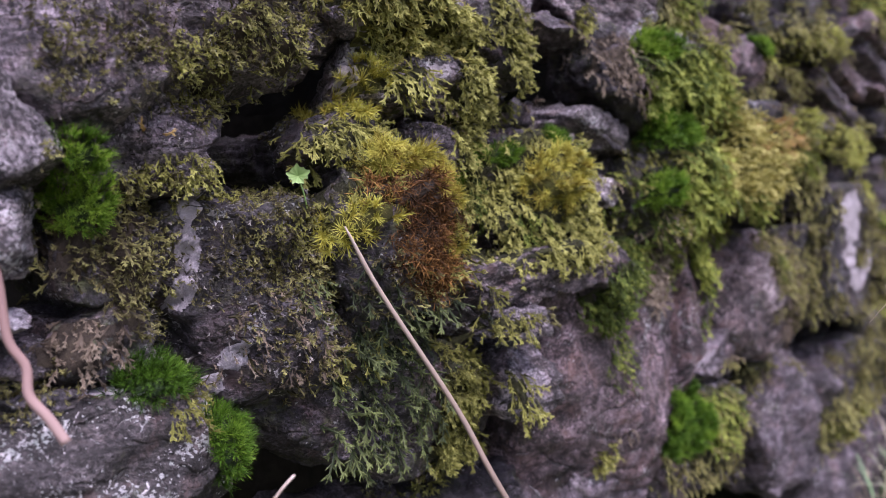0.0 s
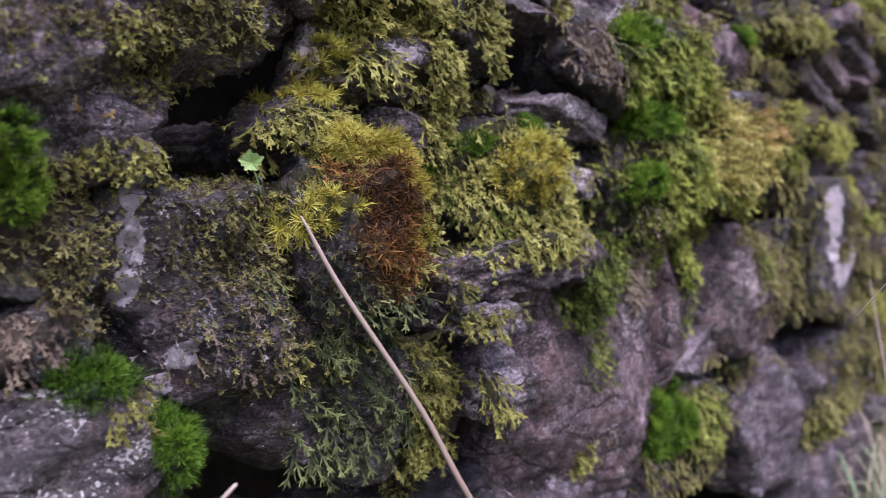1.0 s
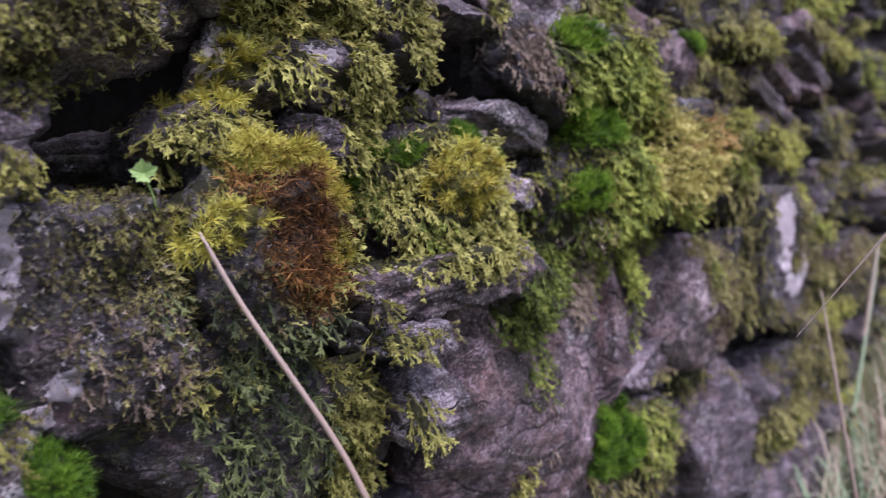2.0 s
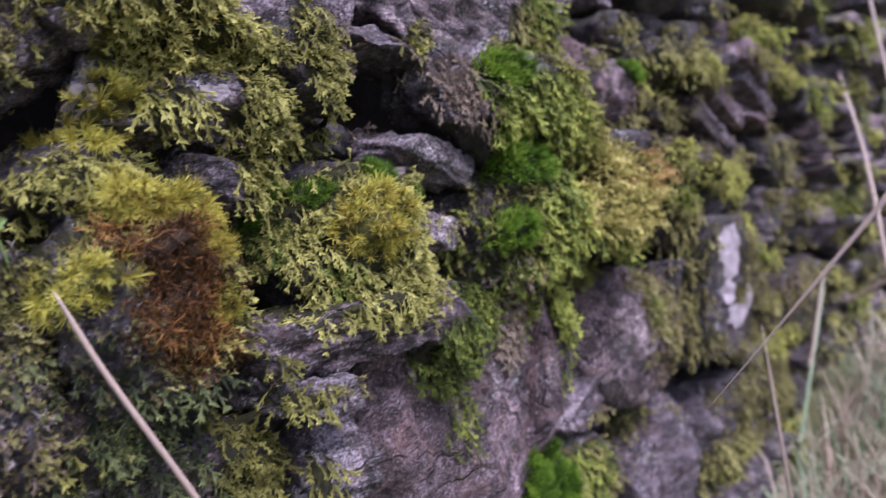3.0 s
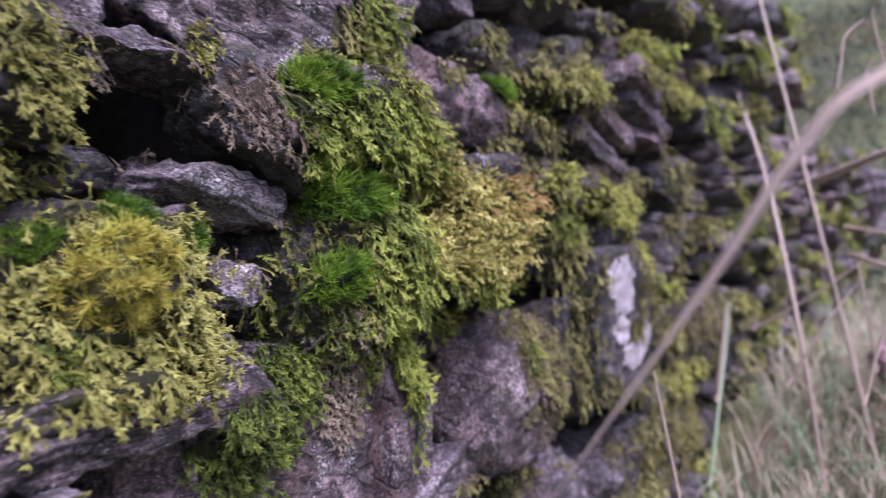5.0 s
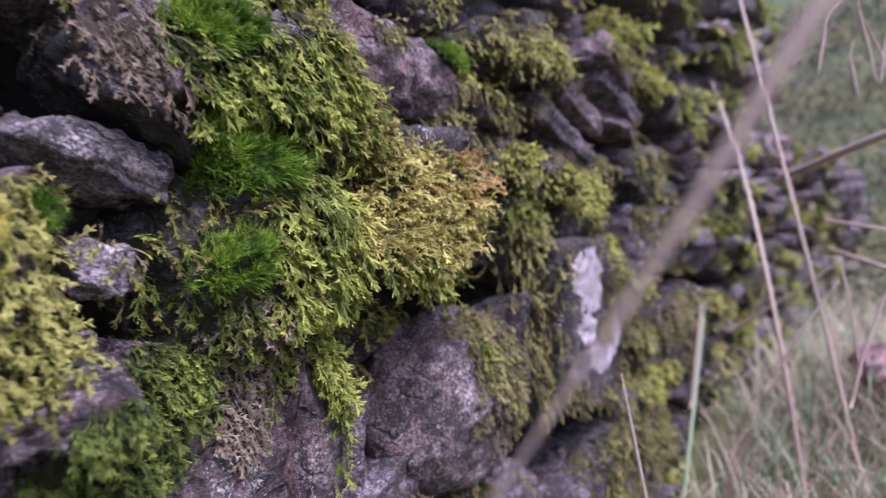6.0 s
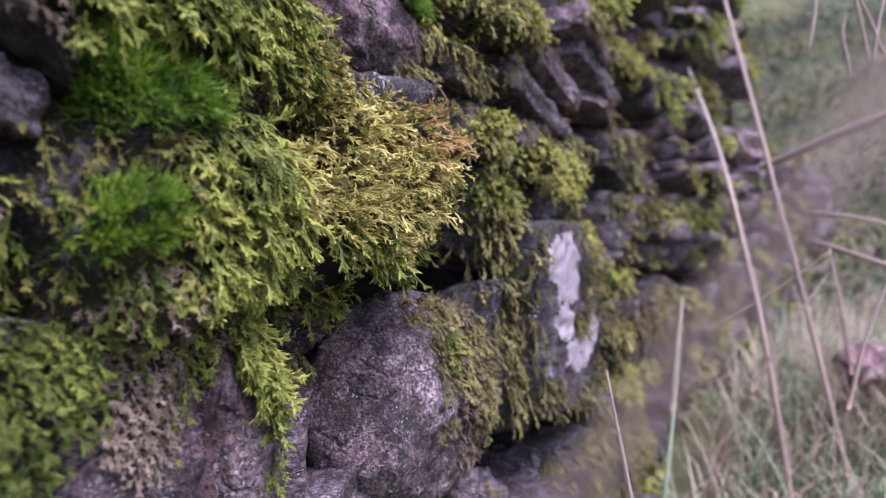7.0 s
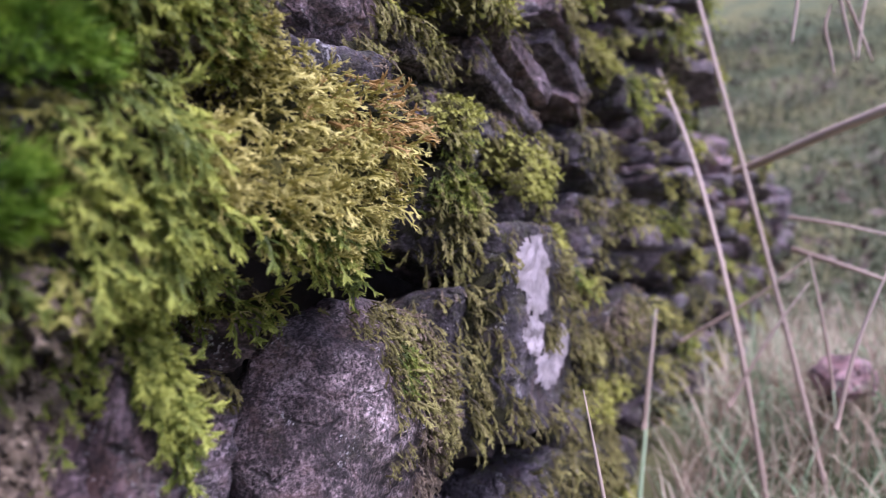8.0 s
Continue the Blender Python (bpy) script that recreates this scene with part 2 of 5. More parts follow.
def mesh_from(name, co, tris, material, attrs=None, smooth=False):
    """One mesh from arrays of corners and triangles."""
    co, tris = np.asarray(co, np.float32), np.asarray(tris, np.int32)
    me = bpy.data.meshes.new(name)
    me.vertices.add(len(co))
    me.vertices.foreach_set("co", co.ravel())
    me.loops.add(tris.size)
    me.loops.foreach_set("vertex_index", tris.ravel())
    me.polygons.add(len(tris))
    me.polygons.foreach_set("loop_start", np.arange(0, tris.size, 3, dtype=np.int32))
    me.polygons.foreach_set("use_smooth", np.full(len(tris), smooth))
    me.update(calc_edges=True)
    for key, values in (attrs or {}).items():
        me.attributes.new(key, "FLOAT", "POINT").data.foreach_set("value", np.asarray(values, np.float32))
    me.materials.append(material)
    return me


def tube(points, radii, sides=8):
    """Corners, triangles and the share of the way along of a round stalk through the points."""
    pts = [Vector(p) for p in points]
    co, tris, tip = [], [], []
    for i, p in enumerate(pts):
        way = (pts[min(i + 1, len(pts) - 1)] - pts[max(i - 1, 0)]).normalized()
        side = (side - way * side.dot(way)).normalized() if i else way.cross(Vector((0.3, 0.5, 0.8))).normalized()
        other = way.cross(side)
        for k in range(sides):
            a = 2 * math.pi * k / sides
            co.append(p + (side * math.cos(a) + other * math.sin(a)) * radii[i])
            tip.append(i / (len(pts) - 1))
    for i in range(len(pts) - 1):
        for k in range(sides):
            a, b = i * sides + k, i * sides + (k + 1) % sides
            tris += [(a, b, b + sides), (a, b + sides, a + sides)]
    for end in (0, len(pts) - 1):
        co.append(pts[end])
        tip.append(end / (len(pts) - 1))
        for k in range(sides):
            tris.append((end * sides + k, end * sides + (k + 1) % sides, len(co) - 1))
    return co, tris, tip


def smooth_line(points, steps=6):
    """Catmull-Rom points through a few given ones."""
    p = [Vector(q) for q in points]
    p = [2 * p[0] - p[1]] + p + [2 * p[-1] - p[-2]]
    out = []
    for i in range(1, len(p) - 2):
        for k in range(steps):
            t = k / steps
            a, b, c, d = p[i - 1], p[i], p[i + 1], p[i + 2]
            out.append(0.5 * ((2 * b) + (c - a) * t + (2 * a - 5 * b + 4 * c - d) * t * t + (3 * b - a - 3 * c + d) * t ** 3))
    return out + [p[-2]]


# ---- the wall ----
wall = tagged(new("dry_stone_wall"), "old dry-stone wall of purple-grey slate overgrown with moss", "wall", "", "structure")
BOXES = []          # u, z, half width, half height of every placed stone
GAPS = []           # u, z, half width, half height of the open holes between stones
PLACED = []         # every stone, for the moss to settle on


def rounded_block(w, h, d, p, rough, seed, cuts, strata, taper=0.0):
    """A worn block: a box swollen to a rounded form, knocked about by noise and split in layers."""
    bm = bmesh.new()
    bmesh.ops.create_cube(bm, size=2)
    bmesh.ops.subdivide_edges(bm, edges=bm.edges, cuts=cuts, use_grid_fill=True)
    off = Vector((seed * 7.13, seed * 3.7, seed * 1.9))
    size = min(w, h)
    r = random.Random(seed * 17)
    flats = []
    for _ in range(12 if p < 6 else 6 if p < 9 else 3):
        way = Vector((r.gauss(0, 1), r.gauss(-0.5, 1), r.gauss(0, 1))).normalized()
        reach = (abs(way.x) ** 1.3 + abs(way.y) ** 1.3 + abs(way.z) ** 1.3) ** (1 / 1.3)
        flats.append((way, reach * r.uniform(0.62, 0.84)))
    for v in bm.verts:
        q = v.co
        norm = (abs(q.x) ** p + abs(q.y) ** p + abs(q.z) ** p) ** (1 / p)
        q = q / norm
        for way, dist in flats:
            over = q.dot(way) - dist
            if over > 0:
                q = q - way * (over * 0.97)
        c = Vector((q.x * w / 2, q.y * d / 2, q.z * h / 2 * (1 - taper * q.x)))
        way = Vector((q.x / w, q.y / d, q.z / h)).normalized()
        big = noise.noise(c * (1.9 / size) + off) * 0.09 * size * rough
        mid_ = (abs(noise.noise(c * 26 + off)) * -1.6 + 0.4) * 0.006 * rough
        fine = noise.fractal(c * 80 + off, 0.6, 2.1, 5) * 0.0034
        lay = noise.noise(Vector((c.x * 14, c.y * 14, c.z * 130 + 3 * noise.noise(c * 20))) + off)
        ledge = math.copysign(abs(lay) ** 0.5, lay) * 0.0034 * strata
        v.co = c + way * (big + mid_ + fine + ledge)
    unseen = [v for v in bm.verts if v.co.y > d * 0.3]
    bmesh.ops.delete(bm, geom=unseen, context="VERTS")
    for f in bm.faces:
        f.smooth = True
    return bm


def stone(u, z, w, h, n, kind, p=4.0, tilt=0, depth=0.16, rough=1.0, cuts=None, taper=0.0):
    seed = len(PLACED) + 1
    if cuts is None:
        cuts = max(14, min(29, int(w / 0.0045)))
    strata = {"strata": 1.6, "pale": 1.2, "granite": 0.2, "warm": 0.4}.get(kind, 0.8)
    bm = rounded_block(w * 1.06, h * 1.04, depth, p, rough, seed, cuts, strata, taper)
    # the worn face lies at n
    face = sorted(v.co.y for v in bm.verts if abs(v.co.x) < 0.3 * w and abs(v.co.z) < 0.3 * h and v.co.y < 0)
    forward = -depth / 2 - face[len(face) // 4] if face else 0.0
    for v in bm.verts:
        v.co.y += forward
    ob = part("stone", bm, STONE[kind], wall)
    turn = Matrix((ALONG, -OUT, UP)).transposed().to_4x4()
    ob.matrix_world = Matrix.Translation(at(u, z, n - depth / 2)) @ turn @ pose(0, 0, 0, 0, -tilt, 0)
    BOXES.append((u, z, w / 2, h / 2))
    PLACED.append(ob)
    return ob


# lower courses and the left end
stone(-0.345, 0.590, 0.115, 0.042, 0.036, "pale", 12.0, -62, 0.11, 0.5)
stone(-0.344, 0.524, 0.057, 0.055, 0.030, "pale", 6.0, 0, 0.11, 0.8)
stone(-0.222, 0.668, 0.250, 0.135, 0.030, "slate", 6.0, 9, 0.11, 1.2, None, 0.2)
stone(-0.258, 0.580, 0.110, 0.088, 0.010, "slate", 5.0, 2, 0.11, 1.3)
stone(-0.087, 0.579, 0.100, 0.052, 0.020, "dark", 3.5, 0, 0.11, 1.0)
stone(-0.089, 0.579, 0.103, 0.033, -0.100, "dark", 6.0, 10, 0.11, 1.0)
stone(-0.170, 0.487, 0.152, 0.152, 0.020, "dark", 3.5, 0, 0.11, 1.3)
stone(-0.062, 0.504, 0.107, 0.128, 0.055, "dark", 3.5, 0, 0.11, 1.3)
stone(-0.070, 0.430, 0.125, 0.064, 0.020, "dark", 3.5, 0, 0.11, 1.0)
stone(-0.034, 0.373, 0.271, 0.117, 0.012, "dark", 2.6, -3, 0.11, 1.2)
stone(-0.278, 0.382, 0.186, 0.100, 0.040, "lichen", 5.0, -4, 0.11, 1.0)
stone(-0.340, 0.478, 0.035, 0.010, 0.030, "white", 4.0, -3, 0.10, 1.0)
stone(-0.330, 0.453, 0.055, 0.034, 0.005, "slate", 4.0, 0, 0.11, 1.0)
stone(-0.278, 0.455, 0.070, 0.054, 0.010, "dark", 3.5, 0, 0.11, 1.0)
stone(-0.320, 0.432, 0.071, 0.017, 0.010, "dark", 4.0, 0, 0.11, 1.0)
stone(-0.018, 0.634, 0.173, 0.062, 0.020, "pale", 4.0, 0, 0.11, 1.3)
stone(-0.034, 0.710, 0.192, 0.102, 0.030, "slate", 4.0, 0, 0.11, 1.0)
stone(-0.005, 0.585, 0.091, 0.045, 0.015, "slate", 5.0, 0, 0.11, 1.0)
stone(-0.116, 0.253, 0.230, 0.102, -0.020, "dark", 4.0, 0, 0.11, 1.0)
stone(0.080, 0.244, 0.174, 0.089, 0.000, "dark", 4.0, 0, 0.11, 1.0)
# middle of the wall
stone(0.112, 0.620, 0.115, 0.038, -0.020, "dark", 4.0, 6, 0.11, 0.9, None, 0.15)
stone(0.222, 0.608, 0.104, 0.034, 0.012, "pale", 9.0, -14, 0.11, 0.9, None, 0.25)
stone(0.258, 0.664, 0.130, 0.066, 0.030, "dark", 6.0, -30, 0.11, 1.0)
stone(0.180, 0.706, 0.127, 0.018, 0.000, "slate", 6.0, -8, 0.11, 1.2)
stone(-0.269, 0.516, 0.070, 0.069, 0.000, "dark", 4.0, 0, 0.11, 1.0)
stone(0.318, 0.767, 0.263, 0.172, 0.005, "strata", 9.0, -10, 0.11, 1.0)
stone(0.127, 0.723, 0.042, 0.083, -0.010, "slate", 4.0, 0, 0.11, 1.0)
stone(0.126, 0.541, 0.196, 0.117, 0.030, "dark", 4.0, -3, 0.11, 1.0)
stone(0.109, 0.478, 0.198, 0.047, 0.050, "strata", 9.0, 5, 0.11, 0.5)
stone(0.040, 0.439, 0.063, 0.025, 0.062, "pale", 10.0, -4, 0.11, 0.3)
stone(0.075, 0.382, 0.071, 0.059, 0.052, "pale", 10.0, 2, 0.11, 0.4)
stone(0.221, 0.540, 0.035, 0.037, 0.022, "pale", 4.0, 0, 0.10, 1.0)
stone(0.274, 0.359, 0.305, 0.264, 0.026, "warm", 7.0, -6, 0.11, 1.0)
stone(0.356, 0.667, 0.185, 0.096, 0.036, "slate", 5.0, -10, 0.11, 1.0)
stone(0.352, 0.551, 0.215, 0.126, 0.036, "dark", 5.0, 0, 0.11, 1.0)
stone(0.447, 0.660, 0.036, 0.055, 0.035, "pale", 4.0, 0, 0.10, 1.0)
# round stone and its neighbours
stone(0.531, 0.578, 0.175, 0.148, 0.032, "dark", 6.0, 0, 0.11, 1.0)
stone(0.497, 0.478, 0.055, 0.050, -0.012, "warm", 6.0, 4, 0.10, 0.7)
stone(0.388, 0.410, 0.070, 0.200, 0.028, "warm", 5.0, 2, 0.10, 0.8)
stone(0.452, 0.385, 0.035, 0.140, 0.000, "slate", 6.0, 2, 0.10, 0.6)
stone(0.605, 0.400, 0.215, 0.168, 0.025, "granite", 2.3, 0, 0.11, 0.6)
stone(0.556, 0.708, 0.190, 0.080, -0.004, "warm", 9.0, -9, 0.11, 0.8, None, 0.15)
stone(0.642, 0.665, 0.090, 0.055, -0.010, "dark", 6.0, -8, 0.11, 1.0)
stone(0.781, 0.760, 0.203, 0.066, 0.015, "dark", 6.0, 0, 0.11, 1.0)
stone(0.745, 0.655, 0.120, 0.080, 0.000, "dark", 6.0, -6, 0.11, 1.0)
stone(0.895, 0.728, 0.170, 0.034, 0.012, "warm", 12.0, -17, 0.11, 0.5, None, 0.15)
stone(1.105, 0.795, 0.180, 0.034, 0.004, "warm", 12.0, -20, 0.11, 0.5, None, 0.2)
stone(0.626, 0.791, 0.062, 0.054, -0.020, "dark", 6.0, 10, 0.11, 1.0)
stone(0.561, 0.847, 0.054, 0.061, -0.020, "slate", 6.0, 0, 0.11, 1.0)
stone(1.058, 0.808, 0.099, 0.023, 0.000, "pale", 6.0, 0, 0.11, 1.0)
stone(0.955, 0.586, 0.150, 0.090, 0.000, "dark", 6.0, 0, 0.11, 1.0)
stone(0.855, 0.633, 0.065, 0.056, 0.010, "dark", 6.0, 0, 0.11, 1.0)
stone(1.224, 0.652, 0.165, 0.098, 0.000, "dark", 6.0, 0, 0.11, 1.0)
stone(1.182, 0.538, 0.076, 0.119, 0.000, "dark", 6.0, 0, 0.11, 1.0)
stone(0.796, 0.551, 0.142, 0.100, 0.000, "dark", 6.0, 0, 0.11, 1.0)
stone(0.935, 0.446, 0.260, 0.205, 0.022, "dark", 12.0, 0, 0.11, 0.45)
stone(1.356, 0.368, 0.302, 0.192, 0.000, "dark", 6.0, 0, 0.11, 1.0)
stone(0.788, 0.402, 0.165, 0.186, 0.000, "dark", 6.0, 0, 0.11, 1.0)
stone(0.490, 0.318, 0.100, 0.026, 0.000, "pale", 8.0, 0, 0.10, 0.6)
# lower right
stone(0.452, 0.234, 0.244, 0.139, 0.020, "dark", 4.0, 0, 0.11, 1.0)
stone(0.715, 0.195, 0.175, 0.190, 0.015, "slate", 6.0, 10, 0.11, 1.0)
stone(0.459, 0.333, 0.151, 0.063, 0.015, "slate", 4.0, 0, 0.11, 1.0)
stone(0.958, 0.215, 0.308, 0.143, 0.010, "dark", 4.0, 0, 0.11, 1.0)
stone(1.014, 0.040, 0.413, 0.209, 0.010, "slate", 4.0, 0, 0.11, 1.0)
stone(0.847, 0.225, 0.153, 0.116, 0.010, "slate", 6.0, 0, 0.11, 1.0)
stone(0.898, 0.242, 0.107, 0.085, 0.000, "pale", 6.0, 0, 0.11, 1.0)
stone(1.168, 0.243, 0.309, 0.150, 0.000, "dark", 6.0, 0, 0.11, 1.0)
stone(0.279, 0.207, 0.192, 0.138, 0.000, "slate", 4.0, 0, 0.11, 1.0)
stone(0.072, 0.690, 0.072, 0.105, 0.014, "dark", 4.0, 0, 0.11, 1.0)
stone(0.880, 0.693, 0.160, 0.030, 0.004, "slate", 12.0, -19, 0.11, 0.5, None, 0.1)
stone(0.930, 0.660, 0.140, 0.030, -0.006, "warm", 12.0, -15, 0.11, 0.5)
stone(1.120, 0.757, 0.170, 0.032, -0.004, "slate", 12.0, -22, 0.11, 0.5, None, 0.15)
stone(1.140, 0.722, 0.150, 0.028, -0.010, "warm", 12.0, -16, 0.11, 0.5)
stone(0.700, 0.700, 0.110, 0.034, -0.004, "slate", 10.0, -10, 0.11, 0.6)
# open holes
GAPS.append((0.160, 0.659, 0.060, 0.026))
GAPS.append((0.542, 0.481, 0.028, 0.023))
GAPS.append((0.466, 0.379, 0.017, 0.015))
GAPS.append((-0.155, 0.599, 0.050, 0.024))
GAPS.append((-0.122, 0.338, 0.046, 0.023))
GAPS.append((-0.305, 0.485, 0.029, 0.007))
GAPS.append((-0.258, 0.449, 0.016, 0.011))
GAPS.append((0.142, 0.726, 0.029, 0.027))
GAPS.append((0.265, 0.512, 0.017, 0.016))
GAPS.append((0.544, 0.496, 0.035, 0.021))
GAPS.append((0.472, 0.374, 0.022, 0.016))
GAPS.append((0.470, 0.787, 0.021, 0.028))
GAPS.append((0.285, 0.606, 0.017, 0.013))
GAPS.append((0.277, 0.512, 0.012, 0.016))
GAPS.append((0.470, 0.787, 0.021, 0.028))
NAMED = len(BOXES)

# courses that fill the rest of the wall: a higher stretch, then a low tumbled one
fill = random.Random(5)


def wall_top(u):
    return 1.12 if u < 2.45 else 0.86 - 0.02 * (u - 2.45)


def free(u, z, w, h):
    for gu, gz, gw, gh in GAPS:
        if abs(u - gu) < gw + w * 0.4 and abs(z - gz) < gh + h * 0.4:
            return False
    for bu, bz, bw, bh in BOXES:
        over_u = min(u + w / 2, bu + bw) - max(u - w / 2, bu - bw)
        over_z = min(z + h / 2, bz + bh) - max(z - h / 2, bz - bh)
        if over_u > 0 and over_z > 0 and over_u * over_z > 0.3 * min(w * h, 4 * bw * bh):
            return False
    return True


FAR = []
z_row = -0.08
while z_row < 1.1:
    row_h = fill.uniform(0.035, 0.085)
    u_at = -1.5 + fill.uniform(0, 0.1)
    while u_at < 4.8:
        w = fill.uniform(0.06, 0.19)
        zc, uc = z_row + row_h / 2 + fill.uniform(-0.03, 0.03), u_at + w / 2
        if z_row + row_h * 0.6 < wall_top(uc) and free(uc, zc, w, row_h) and zc > 0.05 * uc - 0.12:
            near = uc < 1.0
            if near and zc < 0.74 and uc > -0.5:
                u_at += w
                continue
            n = fill.uniform(-0.07, 0.02)
            kind = fill.choice(["slate", "dark", "pale", "slate", "dark", "warm"])
            tilt = fill.gauss(-3, 7 if uc < 2.2 else 16)
            ob = stone(uc, zc, w * 0.97, row_h * fill.uniform(0.7, 1.15), n, kind, fill.uniform(5, 12), tilt, 0.2, 1.2, 8)
            if uc > 0.45:
                FAR.append((uc, zc, w, row_h, n))
        u_at += w
    z_row += row_h

# earth and hearting behind the face stones, its colour darkened to paint the gaps' shade
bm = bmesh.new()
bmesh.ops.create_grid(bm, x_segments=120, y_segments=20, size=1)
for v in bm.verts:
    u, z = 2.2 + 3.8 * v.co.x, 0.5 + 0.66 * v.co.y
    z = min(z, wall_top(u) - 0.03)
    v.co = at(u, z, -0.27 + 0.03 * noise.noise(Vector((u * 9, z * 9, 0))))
core = part("wall_core", bm, MAT_CORE, wall, "earth and rubble behind the stones, coloured near black as gap shade")
# the earth bank that the wall holds back closes over its top
bm = bmesh.new()
bmesh.ops.create_grid(bm, x_segments=90, y_segments=8, size=1)
for v in bm.verts:
    u, n = 0.5 + 2.1 * v.co.x, -0.5 + 0.42 * v.co.y
    v.co = at(u, min(wall_top(u), 1.12) - 0.05 - 0.12 * max(0.0, -0.3 - n) + 0.03 * noise.noise(Vector((u * 5, n * 5, 0))), n)
part("turf_cap", bm, MAT_GROUND, wall, "turf closing over the top of the wall")

# ---- the ground ----
bm = bmesh.new()
ticks = [-60, -40, -25, -15, -9, -6, -4] + [-3 + 0.1 * k for k in range(90)] + [6.2, 6.8, 7.6, 9, 11, 14, 18, 24, 32, 45, 60, 90, 140]
rows_of = [[bm.verts.new((x, y, ground_z(x, y))) for x in ticks] for y in ticks]
for j in range(len(ticks) - 1):
    for i in range(len(ticks) - 1):
        bm.faces.new((rows_of[j][i], rows_of[j][i + 1], rows_of[j + 1][i + 1], rows_of[j + 1][i])).smooth = True
ground = part("ground", bm, MAT_GROUND, None, "rough turf rising to a green hillside")
tagged(ground, "", "ground", "", "structure")

# ---- moss: shoots settled on the stones ----
from mathutils.bvhtree import BVHTree

bpy.context.view_layer.update()
_co, _faces = [], []
for ob in PLACED:
    base = len(_co)
    m = ob.matrix_world
    _co += [m @ v.co for v in ob.data.vertices]
    _faces += [tuple(base + i for i in p.vertices) for p in ob.data.polygons]
SURFACE = BVHTree.FromPolygons(_co, _faces)
rng = np.random.default_rng(11)

# stones far along the wall are too small to tell apart singly: one mesh
bm = bmesh.new()
kinds = list(STONE.values())
for ob in PLACED[NAMED:]:
    if -0.45 < (ob.location - ROOT).dot(ALONG) < 1.9:
        continue
    me = ob.data.copy()
    me.transform(ob.matrix_world)
    first = len(bm.faces)
    bm.from_mesh(me)
    bm.faces.ensure_lookup_table()
    for k in range(first, len(bm.faces)):
        bm.faces[k].material_index = kinds.index(ob.data.materials[0])
    bpy.data.meshes.remove(me)
    bpy.data.objects.remove(ob)
rubble = part("far_stones", bm, kinds[0], wall, "jumbled slate stones of the wall's far stretch")
for mat in kinds[1:]:
    rubble.data.materials.append(mat)
tagged(rubble, "", "", "", "stuff")


def finger(co, tris, tip, start, way, length, segs, thick, droop, tip0=0.0, fuzz=2):
    """One shoot: a bending, folded, tapering ribbon with a ragged edge and a few loose leaves. Returns the points of its axis."""
    p, d = np.array(start, float), np.array(way, float)
    d /= np.linalg.norm(d)
    axis, base = [], len(co)
    for i in range(segs + 1):
        s = i / segs
        a = np.cross(d, np.array((rng.normal(0, 0.25), 1.0, rng.normal(0, 0.25))))
        a /= np.linalg.norm(a)
        b = np.cross(a, d)
        t = tip0 + (1 - tip0) * s
        axis.append((p.copy(), d.copy(), t))
        if i == segs:
            co.append(p)
            tip.append(1.0)
            break
        r = thick * (0.75 if i == 0 else 1.25 - 0.45 * s)
        co.extend((p - a * r * rng.uniform(0.7, 1.3), p + b * r * 0.55, p + a * r * rng.uniform(0.7, 1.3)))
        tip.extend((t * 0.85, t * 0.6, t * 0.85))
        p = p + d * length / segs
        d = d + np.array((0, -droop / segs, 0)) + rng.normal(0, 0.1, 3)
        d /= np.linalg.norm(d)
    for i in range(segs - 1):
        u = base + 3 * i
        tris.extend(((u, u + 1, u + 4), (u, u + 4, u + 3), (u + 1, u + 2, u + 5), (u + 1, u + 5, u + 4)))
    u, end = base + 3 * (segs - 1), len(co) - 1
    tris.extend(((u, u + 1, end), (u + 1, u + 2, end)))
    for _ in range(fuzz):
        p, d, t = axis[int(rng.integers(0, segs))]
        side = np.cross(d, rng.normal(0, 1, 3))
        side /= np.linalg.norm(side)
        flat = np.cross(side, d)
        p = p + d * length / segs * rng.random()
        n = len(co)
        co.extend((p - flat * thick * 0.6, p + flat * thick * 0.6, p + (d * 0.9 + side * 0.8) * thick * 2.3))
        tip.extend((t, t, min(1, t + 0.3)))
        tris.append((n, n + 1, n + 2))
    return axis


def feather_template(length, pairs, thick, droop=0.6, reach=(0.25, 0.5), fuzz=2):
    """A branched, flat, fern-like shoot: z along its growth, y away from the stone."""
    co, tris, tip = [], [], []
    axis = finger(co, tris, tip, (0, 0, 0), (rng.uniform(-0.1, 0.1), 0.35, 1), length, 3, thick, droop, 0.0, fuzz * 2)
    for i in range(1, pairs + 1):
        p, d, s = axis[min(len(axis) - 2, int(len(axis) * i / (pairs + 1)))]
        p = p + d * length * rng.uniform(0, 0.15)
        for sign in (-1, 1):
            if rng.random() < 0.12:
                continue
            way = d * 1.1 + np.array((sign * rng.uniform(0.6, 1.1), rng.uniform(-0.15, 0.4), rng.uniform(-0.15, 0.15)))
            finger(co, tris, tip, p, way, length * rng.uniform(*reach) * (1.1 - 0.6 * s), 2, thick * 0.85, droop * 0.5, s, fuzz // 2)
    return np.array(co), np.array(tris), np.array(tip)


